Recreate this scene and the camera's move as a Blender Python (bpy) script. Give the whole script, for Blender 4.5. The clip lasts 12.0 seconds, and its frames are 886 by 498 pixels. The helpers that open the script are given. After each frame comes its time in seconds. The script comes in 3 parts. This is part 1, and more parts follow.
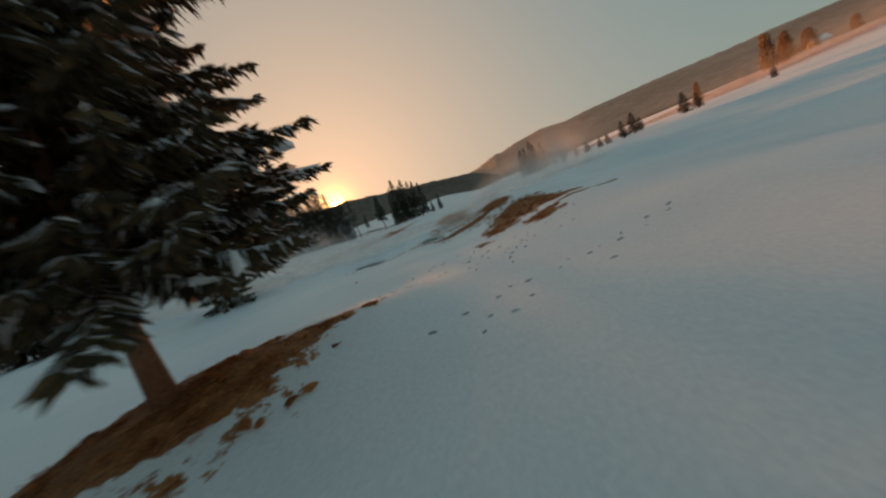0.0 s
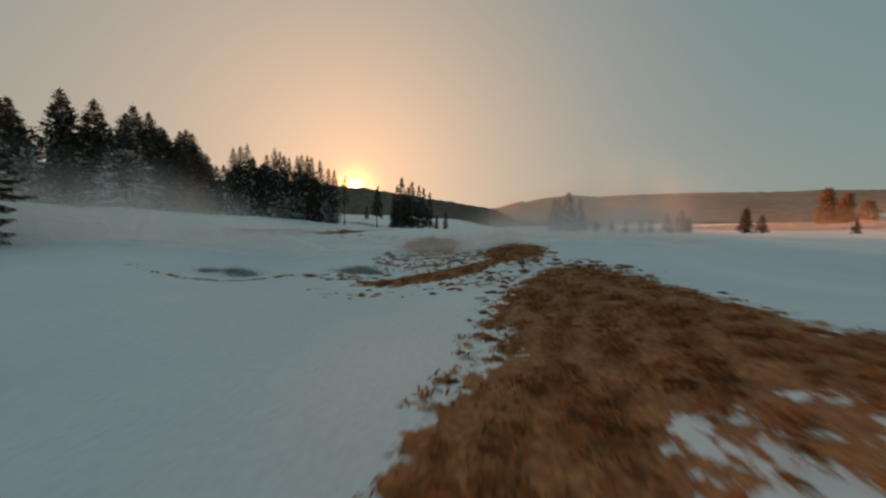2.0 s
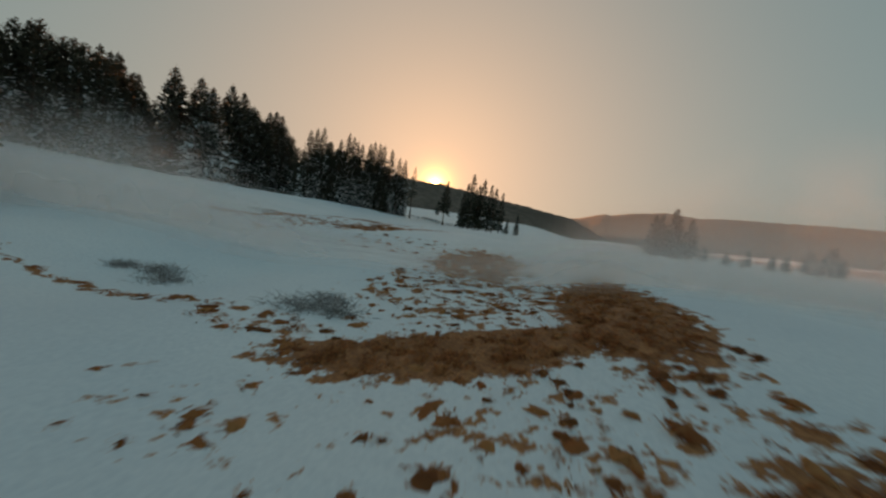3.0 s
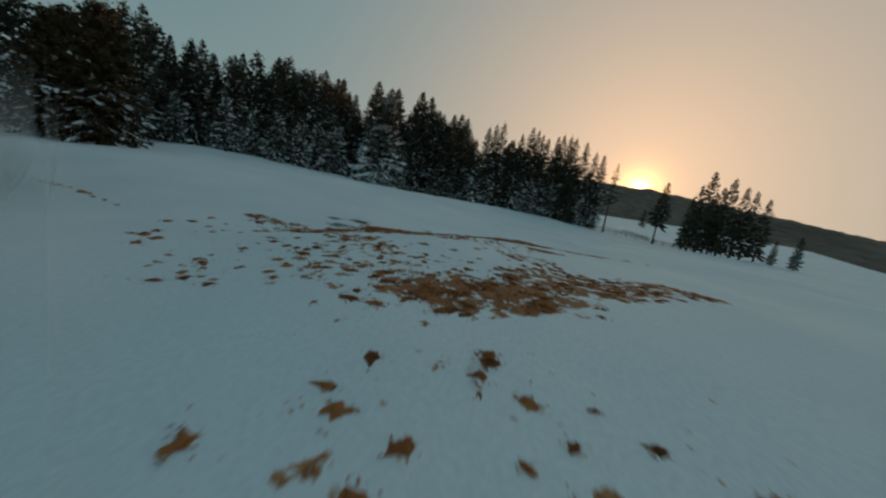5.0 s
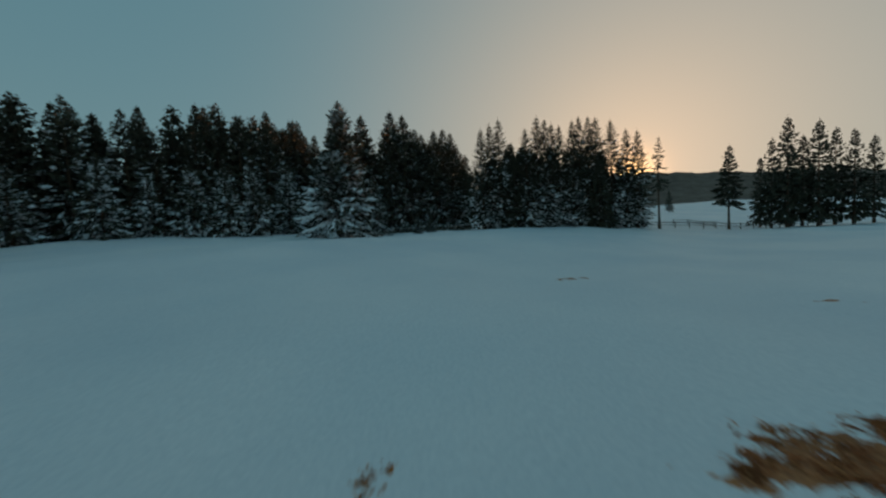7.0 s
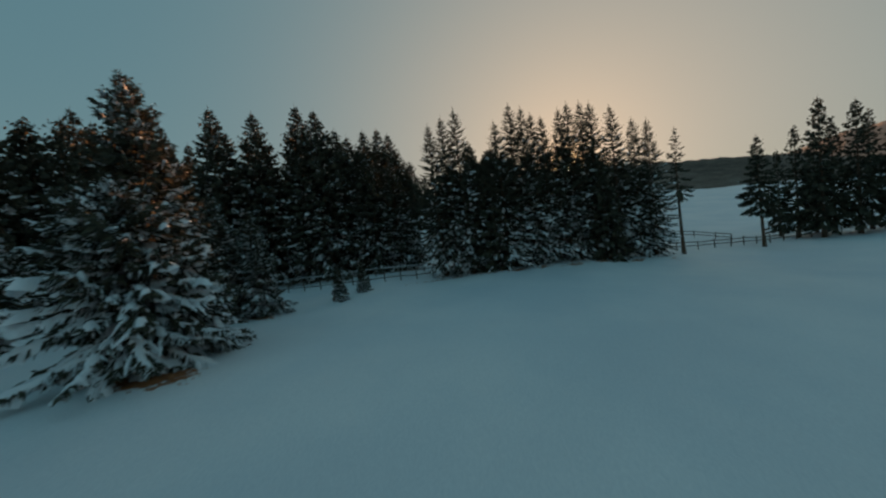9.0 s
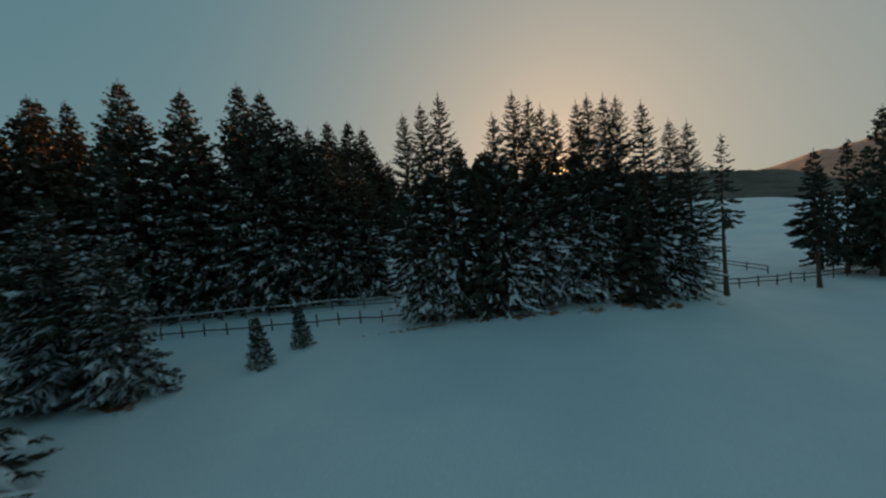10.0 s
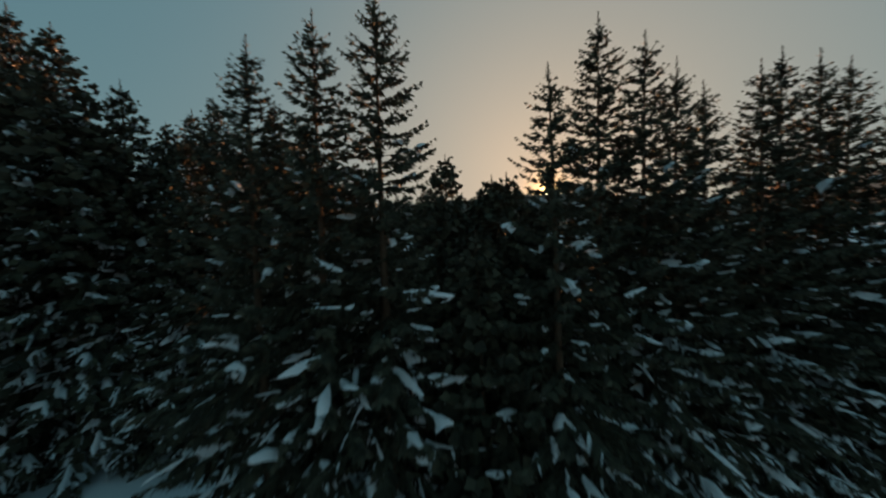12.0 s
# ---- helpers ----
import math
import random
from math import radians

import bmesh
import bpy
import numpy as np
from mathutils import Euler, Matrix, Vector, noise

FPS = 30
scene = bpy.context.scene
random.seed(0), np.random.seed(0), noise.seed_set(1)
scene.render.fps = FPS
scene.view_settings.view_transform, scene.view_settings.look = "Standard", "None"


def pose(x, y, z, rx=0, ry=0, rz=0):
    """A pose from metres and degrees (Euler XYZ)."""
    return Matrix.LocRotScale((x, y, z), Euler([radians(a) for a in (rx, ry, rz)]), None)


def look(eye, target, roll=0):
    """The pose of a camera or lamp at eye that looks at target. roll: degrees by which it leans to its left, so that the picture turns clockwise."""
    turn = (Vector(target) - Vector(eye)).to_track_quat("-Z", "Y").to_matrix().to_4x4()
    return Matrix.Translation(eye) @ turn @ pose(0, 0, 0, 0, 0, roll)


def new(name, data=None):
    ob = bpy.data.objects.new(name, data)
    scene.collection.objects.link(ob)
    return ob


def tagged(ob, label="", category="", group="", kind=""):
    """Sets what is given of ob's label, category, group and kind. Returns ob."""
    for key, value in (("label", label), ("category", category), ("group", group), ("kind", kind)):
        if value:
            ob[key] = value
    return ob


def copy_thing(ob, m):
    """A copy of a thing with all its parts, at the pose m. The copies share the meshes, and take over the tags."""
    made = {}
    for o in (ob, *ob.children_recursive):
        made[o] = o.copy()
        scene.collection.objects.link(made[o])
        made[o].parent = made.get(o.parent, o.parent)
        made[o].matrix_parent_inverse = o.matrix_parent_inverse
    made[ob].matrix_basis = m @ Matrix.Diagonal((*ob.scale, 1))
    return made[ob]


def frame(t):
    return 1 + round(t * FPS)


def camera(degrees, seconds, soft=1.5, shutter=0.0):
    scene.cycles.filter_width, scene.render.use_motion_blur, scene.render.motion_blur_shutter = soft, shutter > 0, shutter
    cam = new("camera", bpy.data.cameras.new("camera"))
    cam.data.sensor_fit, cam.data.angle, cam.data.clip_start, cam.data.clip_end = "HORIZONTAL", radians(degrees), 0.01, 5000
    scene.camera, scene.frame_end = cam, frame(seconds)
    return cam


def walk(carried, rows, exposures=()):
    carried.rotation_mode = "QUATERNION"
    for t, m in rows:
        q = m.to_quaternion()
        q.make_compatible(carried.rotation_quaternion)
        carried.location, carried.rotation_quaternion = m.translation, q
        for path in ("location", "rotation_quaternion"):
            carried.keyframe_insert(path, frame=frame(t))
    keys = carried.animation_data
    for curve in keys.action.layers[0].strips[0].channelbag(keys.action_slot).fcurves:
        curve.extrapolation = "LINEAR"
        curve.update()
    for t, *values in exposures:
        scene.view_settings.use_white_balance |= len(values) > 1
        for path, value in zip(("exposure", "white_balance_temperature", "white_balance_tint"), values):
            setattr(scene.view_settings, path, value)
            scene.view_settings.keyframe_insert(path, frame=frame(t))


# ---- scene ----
# A drone flies low over a snowy field at sunset and rises towards a spruce forest.
cam = camera(106.9, 12.0, soft=2.3, shutter=0.3)
METRES, EYE, TILT, LEAN, TURN = 100.0, 2.3, -7.7, 20.8, 0.0
ROWS = [
    (0.0, 0.0, 0.0, 0.0, -0.0, -0.0, -0.0),
    (0.5, 0.0008, 0.0376, 0.0007, -2.76, 2.19, -4.65),
    (1.0, 0.0072, 0.0791, 0.0055, -4.6, 3.86, -10.27),
    (1.5, 0.0135, 0.1174, 0.0134, -4.33, 4.62, -16.6),
    (2.0, 0.0196, 0.1565, 0.0216, -1.05, 3.88, -22.08),
    (2.5, 0.0231, 0.1943, 0.0301, 4.8, 1.58, -26.46),
    (3.0, 0.0227, 0.2287, 0.0373, 12.18, -1.89, -29.92),
    (3.5, 0.0178, 0.2638, 0.0422, 20.91, -6.33, -31.54),
    (5.5, -0.0529, 0.3939, 0.0412, 53.18, -20.4, -26.78),
    (6.0, -0.0804, 0.4238, 0.0349, 53.24, -18.91, -23.67),
    (6.5, -0.1112, 0.4533, 0.0283, 50.28, -16.43, -19.84),
    (7.0, -0.1434, 0.4844, 0.0246, 46.3, -13.24, -16.73),
    (9.0, -0.2671, 0.6177, 0.0449, 37.26, -10.48, -13.59),
    (9.5, -0.2931, 0.6551, 0.05, 36.19, -10.4, -14.9),
    (10.0, -0.3182, 0.6924, 0.0556, 35.13, -9.75, -15.84),
    (10.5, -0.3424, 0.73, 0.0612, 34.4, -8.45, -17.34),
    (11.0, -0.3658, 0.7669, 0.0666, 34.12, -7.5, -18.87),
    (11.5, -0.3902, 0.8027, 0.0742, 34.02, -7.54, -19.36),
    (12.0, -0.4151, 0.8382, 0.0839, 33.97, -7.9, -19.34),
]
EXPOSURES = [(0.0, 0.54, 8650, 30), (1.5, 0.54, 8700, 30), (3.5, 0.5, 8650, 29), (5.5, 0.44, 7600, 21), (7.0, 0.33, 6980, 15), (12.0, 0.23, 7000, 15)]
walk(cam, [(t, pose(0, 0, EYE, TILT, LEAN, TURN) @ pose(METRES * x, METRES * y, METRES * z, 90 + pitch, roll, yaw)) for t, x, y, z, yaw, pitch, roll in ROWS], EXPOSURES)

# ---- sky and sun ----
SUN_AZ, SUN_EL = 16.8, 6.3  # degrees to the left of +y, degrees up
SUN_DIR = Vector((-math.sin(radians(SUN_AZ)) * math.cos(radians(SUN_EL)), math.cos(radians(SUN_AZ)) * math.cos(radians(SUN_EL)), math.sin(radians(SUN_EL))))


def make_sky():
    world = bpy.data.worlds.new("sky")
    scene.world = world
    world.use_nodes = True
    nt = world.node_tree
    nt.nodes.clear()
    N, L = nt.nodes.new, nt.links.new
    out, bg = N("ShaderNodeOutputWorld"), N("ShaderNodeBackground")
    sky = N("ShaderNodeTexSky")
    sky.sky_type, sky.sun_disc = "NISHITA", False
    sky.sun_elevation, sky.sun_rotation = radians(SUN_EL), radians(-SUN_AZ)
    sky.air_density, sky.dust_density, sky.ozone_density = 1.0, 1.0, 1.4
    co = N("ShaderNodeTexCoord")
    dot = N("ShaderNodeVectorMath")
    dot.operation = "DOT_PRODUCT"
    L(co.outputs["Generated"], dot.inputs[0])
    dot.inputs[1].default_value = SUN_DIR
    # thin haze evens the clear sky out: c / (1 + k c), and adds a pale veil of its own
    soft = N("ShaderNodeVectorMath")
    soft.operation = "MULTIPLY_ADD"
    L(sky.outputs[0], soft.inputs[0])
    soft.inputs[1].default_value = [HAZE] * 3
    soft.inputs[2].default_value = [1, 1, 1]
    even = N("ShaderNodeVectorMath")
    even.operation = "DIVIDE"
    L(sky.outputs[0], even.inputs[0])
    L(soft.outputs[0], even.inputs[1])
    veil = N("ShaderNodeVectorMath")
    veil.operation = "ADD"
    L(even.outputs[0], veil.inputs[0])
    veil.inputs[1].default_value = VEIL
    total = veil.outputs[0]
    # hazy aureole and the disc itself, round the sun's direction
    for power, colour in AURA:
        clamp = N("ShaderNodeMath")
        clamp.operation = "MAXIMUM"
        L(dot.outputs["Value"], clamp.inputs[0])
        clamp.inputs[1].default_value = 0.0
        pw = N("ShaderNodeMath")
        pw.operation = "POWER"
        L(clamp.outputs[0], pw.inputs[0])
        pw.inputs[1].default_value = power
        mul = N("ShaderNodeVectorMath")
        mul.operation = "SCALE"
        mul.inputs[0].default_value = colour
        L(pw.outputs[0], mul.inputs["Scale"])
        add = N("ShaderNodeVectorMath")
        add.operation = "ADD"
        L(total, add.inputs[0])
        L(mul.outputs[0], add.inputs[1])
        total = add.outputs[0]
    tint = N("ShaderNodeVectorMath")
    tint.operation = "MULTIPLY"
    tint.inputs[1].default_value = SKY_TINT
    L(total, tint.inputs[0])
    L(tint.outputs[0], bg.inputs["Color"])
    bg.inputs["Strength"].default_value = SKY_STRENGTH
    L(bg.outputs[0], out.inputs["Surface"])


AURA = ((5, (1.85, 0.9, 0.38)), (40, (1.1, 0.46, 0.13)), (500, (3.6, 1.35, 0.25)), (1300, (6.0, 3.0, 0.8)), (5000, (28.0, 15.0, 5.0)), (40000, (200.0, 130.0, 70.0)))
HAZE = 0.9
VEIL = (0.085, 0.47, 0.65)
SKY_TINT = (0.88, 1.0, 0.97)
SKY_STRENGTH = 0.17
make_sky()
sun = new("sun", bpy.data.lights.new("sun", "SUN"))
sun.data.energy, sun.data.angle, sun.data.color = 5.6, radians(0.7), (1.0, 0.42, 0.16)
sun.matrix_world = look(SUN_DIR * 100, (0, 0, 0))


# ---- materials ----
def material(name, rough=0.8, metal=0.0, spec=0.3):
    m = bpy.data.materials.new(name)
    m.use_nodes = True
    nt = m.node_tree
    b = nt.nodes["Principled BSDF"]
    b.inputs["Roughness"].default_value, b.inputs["Metallic"].default_value = rough, metal
    b.inputs["Specular IOR Level"].default_value = spec
    return m, nt, b


def noise_node(nt, scale, detail=4.0, vec=None, rough=0.55):
    n = nt.nodes.new("ShaderNodeTexNoise")
    n.inputs["Scale"].default_value, n.inputs["Detail"].default_value, n.inputs["Roughness"].default_value = scale, detail, rough
    if vec is None:
        vec = nt.nodes.new("ShaderNodeNewGeometry").outputs["Position"]
    nt.links.new(vec, n.inputs["Vector"])
    return n


def ramp(nt, fac, *stops):
    r = nt.nodes.new("ShaderNodeValToRGB")
    e = r.color_ramp.elements
    while len(e) < len(stops):
        e.new(0.5)
    for el, (p, c) in zip(e, stops):
        el.position, el.color = p, (*c, 1)
    nt.links.new(fac, r.inputs[0])
    return r


def blend(nt, a, b, fac, mode="MIX"):
    m = nt.nodes.new("ShaderNodeMix")
    m.data_type, m.blend_type = "RGBA", mode
    if isinstance(fac, float):
        m.inputs[0].default_value = fac
    else:
        nt.links.new(fac, m.inputs[0])
    nt.links.new(a, m.inputs[6])
    nt.links.new(b, m.inputs[7])
    return m.outputs[2]


def math_node(nt, op, a, b):
    n = nt.nodes.new("ShaderNodeMath")
    n.operation = op
    for k, v in enumerate((a, b)):
        if isinstance(v, (int, float)):
            n.inputs[k].default_value = v
        else:
            nt.links.new(v, n.inputs[k])
    return n.outputs[0]


def bump(nt, b, height, strength, distance):
    n = nt.nodes.new("ShaderNodeBump")
    n.inputs["Strength"].default_value, n.inputs["Distance"].default_value = strength, distance
    nt.links.new(height, n.inputs["Height"])
    nt.links.new(n.outputs[0], b.inputs["Normal"])


def speckled(name, scale_big, scale_small, dark, mid, light, rough=0.85, bumps=(0.4, 0.02), islands=False, spec=0.3):
    """A surface that varies at two scales between three colours."""
    m, nt, b = material(name, rough, spec=spec)
    big, small = noise_node(nt, scale_big, 3), noise_node(nt, scale_small, 5)
    fac = math_node(nt, "ADD", math_node(nt, "MULTIPLY", big.outputs[0], 0.5), math_node(nt, "MULTIPLY", small.outputs[0], 0.5))
    if islands:
        rnd = nt.nodes.new("ShaderNodeNewGeometry").outputs["Random Per Island"]
        fac = math_node(nt, "ADD", math_node(nt, "MULTIPLY", fac, 0.5), math_node(nt, "MULTIPLY", rnd, 0.5))
    r = ramp(nt, fac, (0.25, dark), (0.5, mid), (0.75, light))
    nt.links.new(r.outputs[0], b.inputs["Base Color"])
    if bumps:
        bump(nt, b, small.outputs[0], *bumps)
    return m


def lets_light_through(mat, share):
    """Thin leaves and blades: part of the light passes through them."""
    nt = mat.node_tree
    b, out = nt.nodes["Principled BSDF"], nt.nodes["Material Output"]
    leaf, mix = nt.nodes.new("ShaderNodeBsdfTranslucent"), nt.nodes.new("ShaderNodeMixShader")
    mix.inputs[0].default_value = share
    nt.links.new(b.inputs["Base Color"].links[0].from_socket, leaf.inputs["Color"])
    nt.links.new(b.outputs[0], mix.inputs[1])
    nt.links.new(leaf.outputs[0], mix.inputs[2])
    nt.links.new(mix.outputs[0], out.inputs["Surface"])
    return mat


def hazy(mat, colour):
    """Even glow added to a far backdrop's material, standing in for sunlit haze."""
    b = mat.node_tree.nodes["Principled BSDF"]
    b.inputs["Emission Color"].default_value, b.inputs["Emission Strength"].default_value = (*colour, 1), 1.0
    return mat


def ground_material():
    """Snow, with bare ground and dead grass where the attribute 'bare' is high."""
    m, nt, b = material("snow_and_grass", 0.7, spec=0.25)
    att = nt.nodes.new("ShaderNodeAttribute")
    att.attribute_name = "bare"
    big, mid, fine = noise_node(nt, 0.12, 3), noise_node(nt, 2.5, 4), noise_node(nt, 14, 5)
    snow = ramp(nt, big.outputs[0], (0.35, (0.74, 0.8, 0.84)), (0.65, (0.87, 0.89, 0.9)))
    grain = ramp(nt, fine.outputs[0], (0.3, (0.86, 0.88, 0.9)), (0.7, (1.0, 1.0, 1.0)))
    snow_c = blend(nt, snow.outputs[0], grain.outputs[0], 1.0, "MULTIPLY")
    soil = ramp(nt, fine.outputs[0], (0.3, (0.2, 0.068, 0.032)), (0.55, (0.46, 0.172, 0.068)), (0.75, (0.6, 0.27, 0.11)))
    tone = ramp(nt, mid.outputs[0], (0.35, (0.65, 0.6, 0.55)), (0.65, (1.0, 1.0, 1.0)))
    soil_c = blend(nt, soil.outputs[0], tone.outputs[0], 1.0, "MULTIPLY")
    edge = math_node(nt, "ADD", att.outputs["Fac"], math_node(nt, "MULTIPLY", math_node(nt, "SUBTRACT", mid.outputs[0], 0.5), 1.5))
    edge = math_node(nt, "ADD", edge, math_node(nt, "MULTIPLY", math_node(nt, "SUBTRACT", fine.outputs[0], 0.5), 0.5))
    mask = ramp(nt, edge, (0.46, (0, 0, 0)), (0.54, (1, 1, 1)))
    nt.links.new(blend(nt, snow_c, soil_c, mask.outputs[0]), b.inputs["Base Color"])
    height = math_node(nt, "ADD", math_node(nt, "MULTIPLY", mid.outputs[0], 0.6), math_node(nt, "MULTIPLY", fine.outputs[0], 0.25))
    bump(nt, b, height, 0.15, 0.1)
    return m


GROUND = ground_material()
NEEDLES = speckled("spruce_needles", 0.5, 9.0, (0.036, 0.035, 0.025), (0.06, 0.058, 0.039), (0.09, 0.088, 0.056), 0.75, None, islands=True)
NEEDLES_RUST = speckled("rusty_needles", 0.5, 9.0, (0.03, 0.022, 0.014), (0.07, 0.045, 0.022), (0.12, 0.075, 0.03), 0.8, None, islands=True)
RED_BARK = speckled("reddish_bark", 1.2, 14.0, (0.1, 0.04, 0.022), (0.24, 0.095, 0.05), (0.36, 0.17, 0.1), 0.9, (0.8, 0.03))
BARK = speckled("spruce_bark", 1.2, 14.0, (0.05, 0.032, 0.022), (0.12, 0.075, 0.05), (0.2, 0.135, 0.095), 0.9, (0.7, 0.03))
SNOW = speckled("branch_snow", 2.0, 20.0, (0.7, 0.75, 0.8), (0.8, 0.83, 0.86), (0.88, 0.89, 0.9), 0.7, (0.3, 0.03))
DEAD_GRASS = speckled("dead_grass", 0.7, 6.0, (0.23, 0.074, 0.028), (0.54, 0.172, 0.06), (0.68, 0.3, 0.12), 0.85, None, islands=True)
lets_light_through(DEAD_GRASS, 0.45)
# leaf browns, lightened to stand in for the bright haze before the trees
HAZE_PALED_LEAVES = lets_light_through(speckled("brown_leaves_haze_paled", 0.5, 6.0, (0.12, 0.075, 0.04), (0.22, 0.14, 0.075), (0.32, 0.21, 0.12), 0.8, None, islands=True), 0.5)
# bluish grey mixes trodden snow and earth with the painted shade of dents
TRODDEN_DENT_SHADE = speckled("trodden_snow_earth_and_dent_shade", 1.0, 9.0, (0.16, 0.165, 0.18), (0.3, 0.32, 0.35), (0.5, 0.53, 0.57), 0.9, None, islands=True)
FENCE_WOOD = speckled("weathered_fence_wood", 1.5, 18.0, (0.05, 0.04, 0.032), (0.11, 0.09, 0.07), (0.18, 0.15, 0.12), 0.9, (0.5, 0.01))
# wood colours raised so that the paleness of haze sits in the base colour
HAZE_PALED_WOODS = speckled("far_wooded_hill_haze_paled", 0.012, 0.09, (0.06, 0.05, 0.04), (0.14, 0.105, 0.085), (0.24, 0.19, 0.16), 0.95, (0.8, 4.0))
MOUNTAIN_HAZE_GLOW = speckled("far_mountain_haze_glow", 0.006, 0.03, (0.03, 0.025, 0.022), (0.12, 0.095, 0.08), (0.28, 0.21, 0.17), 0.95, (0.6, 6.0))
# the mountains glow evenly to imitate sunlit haze before them
hazy(MOUNTAIN_HAZE_GLOW, (0.055, 0.04, 0.03))
PLASTER = speckled("white_plaster", 0.5, 6.0, (0.68, 0.66, 0.62), (0.76, 0.74, 0.7), (0.82, 0.8, 0.77), 0.85, (0.2, 0.01))
DARK_GLASS = speckled("dark_window_glass", 0.5, 3.0, (0.02, 0.022, 0.025), (0.03, 0.032, 0.035), (0.04, 0.042, 0.045), 0.15, None, spec=0.5)


# ---- building blocks ----
def mesh_of(name, verts, faces, mat, smooth=False):
    me = bpy.data.meshes.new(name)
    me.from_pydata([tuple(v) for v in verts], [], faces)
    me.materials.append(mat)
    if smooth:
        me.polygons.foreach_set("use_smooth", [True] * len(me.polygons))
    me.update()
    return me


def part_mesh(name, me, parent, label=""):
    ob = new(name, me)
    ob.parent = parent
    return tagged(ob, label=label) if label else ob


def part(name, bm, mat, parent, label=""):
    me = bpy.data.meshes.new(name)
    bm.to_mesh(me)
    bm.free()
    me.materials.append(mat)
    return part_mesh(name, me, parent, label)


def tube(points, radii, sides=7):
    """Vertices and faces of a tapering round bar along points."""
    V, F = [], []
    pts = [Vector(p) for p in points]
    for i, p in enumerate(pts):
        d = (pts[min(i + 1, len(pts) - 1)] - pts[max(i - 1, 0)]).normalized()
        a = d.orthogonal().normalized() if abs(d.z) < 0.9 else Vector((1, 0, 0)).cross(d).normalized()
        b = d.cross(a)
        for k in range(sides):
            q = 2 * math.pi * k / sides
            V.append(p + float(radii[i]) * (math.cos(q) * a + math.sin(q) * b))
    for i in range(len(pts) - 1):
        for k in range(sides):
            n = (k + 1) % sides
            F.append((i * sides + k, i * sides + n, (i + 1) * sides + n, (i + 1) * sides + k))
    F.append(tuple(range(sides))[::-1])
    F.append(tuple((len(pts) - 1) * sides + k for k in range(sides)))
    return V, F


def step(v, a, b):
    t = np.clip((np.asarray(v, float) - a) / (b - a), 0, 1)
    return t * t * (3 - 2 * t)


def wave(x, y, scale, seed):
    """Cheap smooth unevenness between about -1 and 1."""
    r = np.random.RandomState(seed)
    z = 0
    for k in range(5):
        a, p = r.uniform(0, 6.28), r.uniform(0, 6.28)
        f = 6.28 / scale * r.uniform(0.6, 1.7)
        z = z + np.sin(f * (x * math.cos(a) + y * math.sin(a)) + p)
    return z / 3.2


# ---- lie of the land ----
def hump(x, y, cx, cy, rx, ry, deg=0.0):
    c, s = math.cos(radians(deg)), math.sin(radians(deg))
    u, v = ((x - cx) * c + (y - cy) * s) / rx, (-(x - cx) * s + (y - cy) * c) / ry
    return np.exp(-(u * u + v * v))


def land(x, y):
    x, y = np.asarray(x, float), np.asarray(y, float)
    z = 1.2 * step(y, 26, 46) * (1 - 0.15 * step(y, 70, 120)) + 2.0 * step(-x, 16, 42) * step(y, -20, 30)
    z = z + 0.75 * hump(x, y, 7.0, 30, 4.5, 4.5) + 0.15 * hump(x, y, -12.0, 48.0, 4, 4) - 0.45 * hump(x, y, 0, 29, 5, 9)
    z = z - 0.9 * hump(x, y, -8, 31, 3.5, 5) - 0.5 * hump(x, y, -18.5, 49.5, 3.5, 4.5) + 0.95 * hump(x, y, -4.6, 5.8, 4.6, 1.9, 45)
    z = z + 0.45 * step(x, 1.5, 7) * (1 - 0.5 * step(y, 17, 24)) + 1.5 * step(-x, 44, 64) * hump(x, y, -70, 45, 40, 26)
    z = z + 4 * step(x * 0.76 + y * 0.65, 55, 340) * step(x, 15, 120) + 7.5 * step(x - 0.22 * y, 95, 250) + 9 * step(y, 125, 330) * (1 - step(x, -5, 50)) + 5 * step(np.hypot(x, y), 350, 900)
    return z + 0.08 * wave(x, y, 7, 3) + 0.12 * wave(x, y, 26, 5)


def bare(x, y):
    """How bare of snow the ground is, 0 to 1."""
    b = 0 * x
    for cx, cy, rx, ry, deg, k in BARE:
        b = np.maximum(b, k * np.minimum(1, 1.9 * hump(x, y, cx, cy, rx, ry, deg)))
    return b


# each: centre, two half-lengths, turn in degrees, how bare
BARE_BANK = [(-4.9, 4.6, 1.9, 0.7, 45, 1.0), (-3.4, 6.25, 1.25, 0.26, 50, 0.95), (-4.2, 4.1, 1.8, 0.8, 48, 0.42)]
BARE_HILLOCK = [
    (5.0, 22.5, 3.9, 1.95, 80, 1.0), (2.7, 18.6, 1.7, 0.85, 66, 1.0), (2.4, 16.8, 0.9, 0.45, 10, 0.8), (6.3, 19.0, 1.3, 0.8, 20, 0.9), (4.2, 15.5, 0.95, 0.5, 35, 0.9),
    (4.4, 14.6, 0.9, 0.3, 10, 0.8), (6.6, 16.6, 1.6, 0.35, 10, 0.62), (1.1, 14.3, 0.3, 0.6, 20, 0.58), (2.4, 20.5, 0.6, 2.6, -8, 0.42),
]
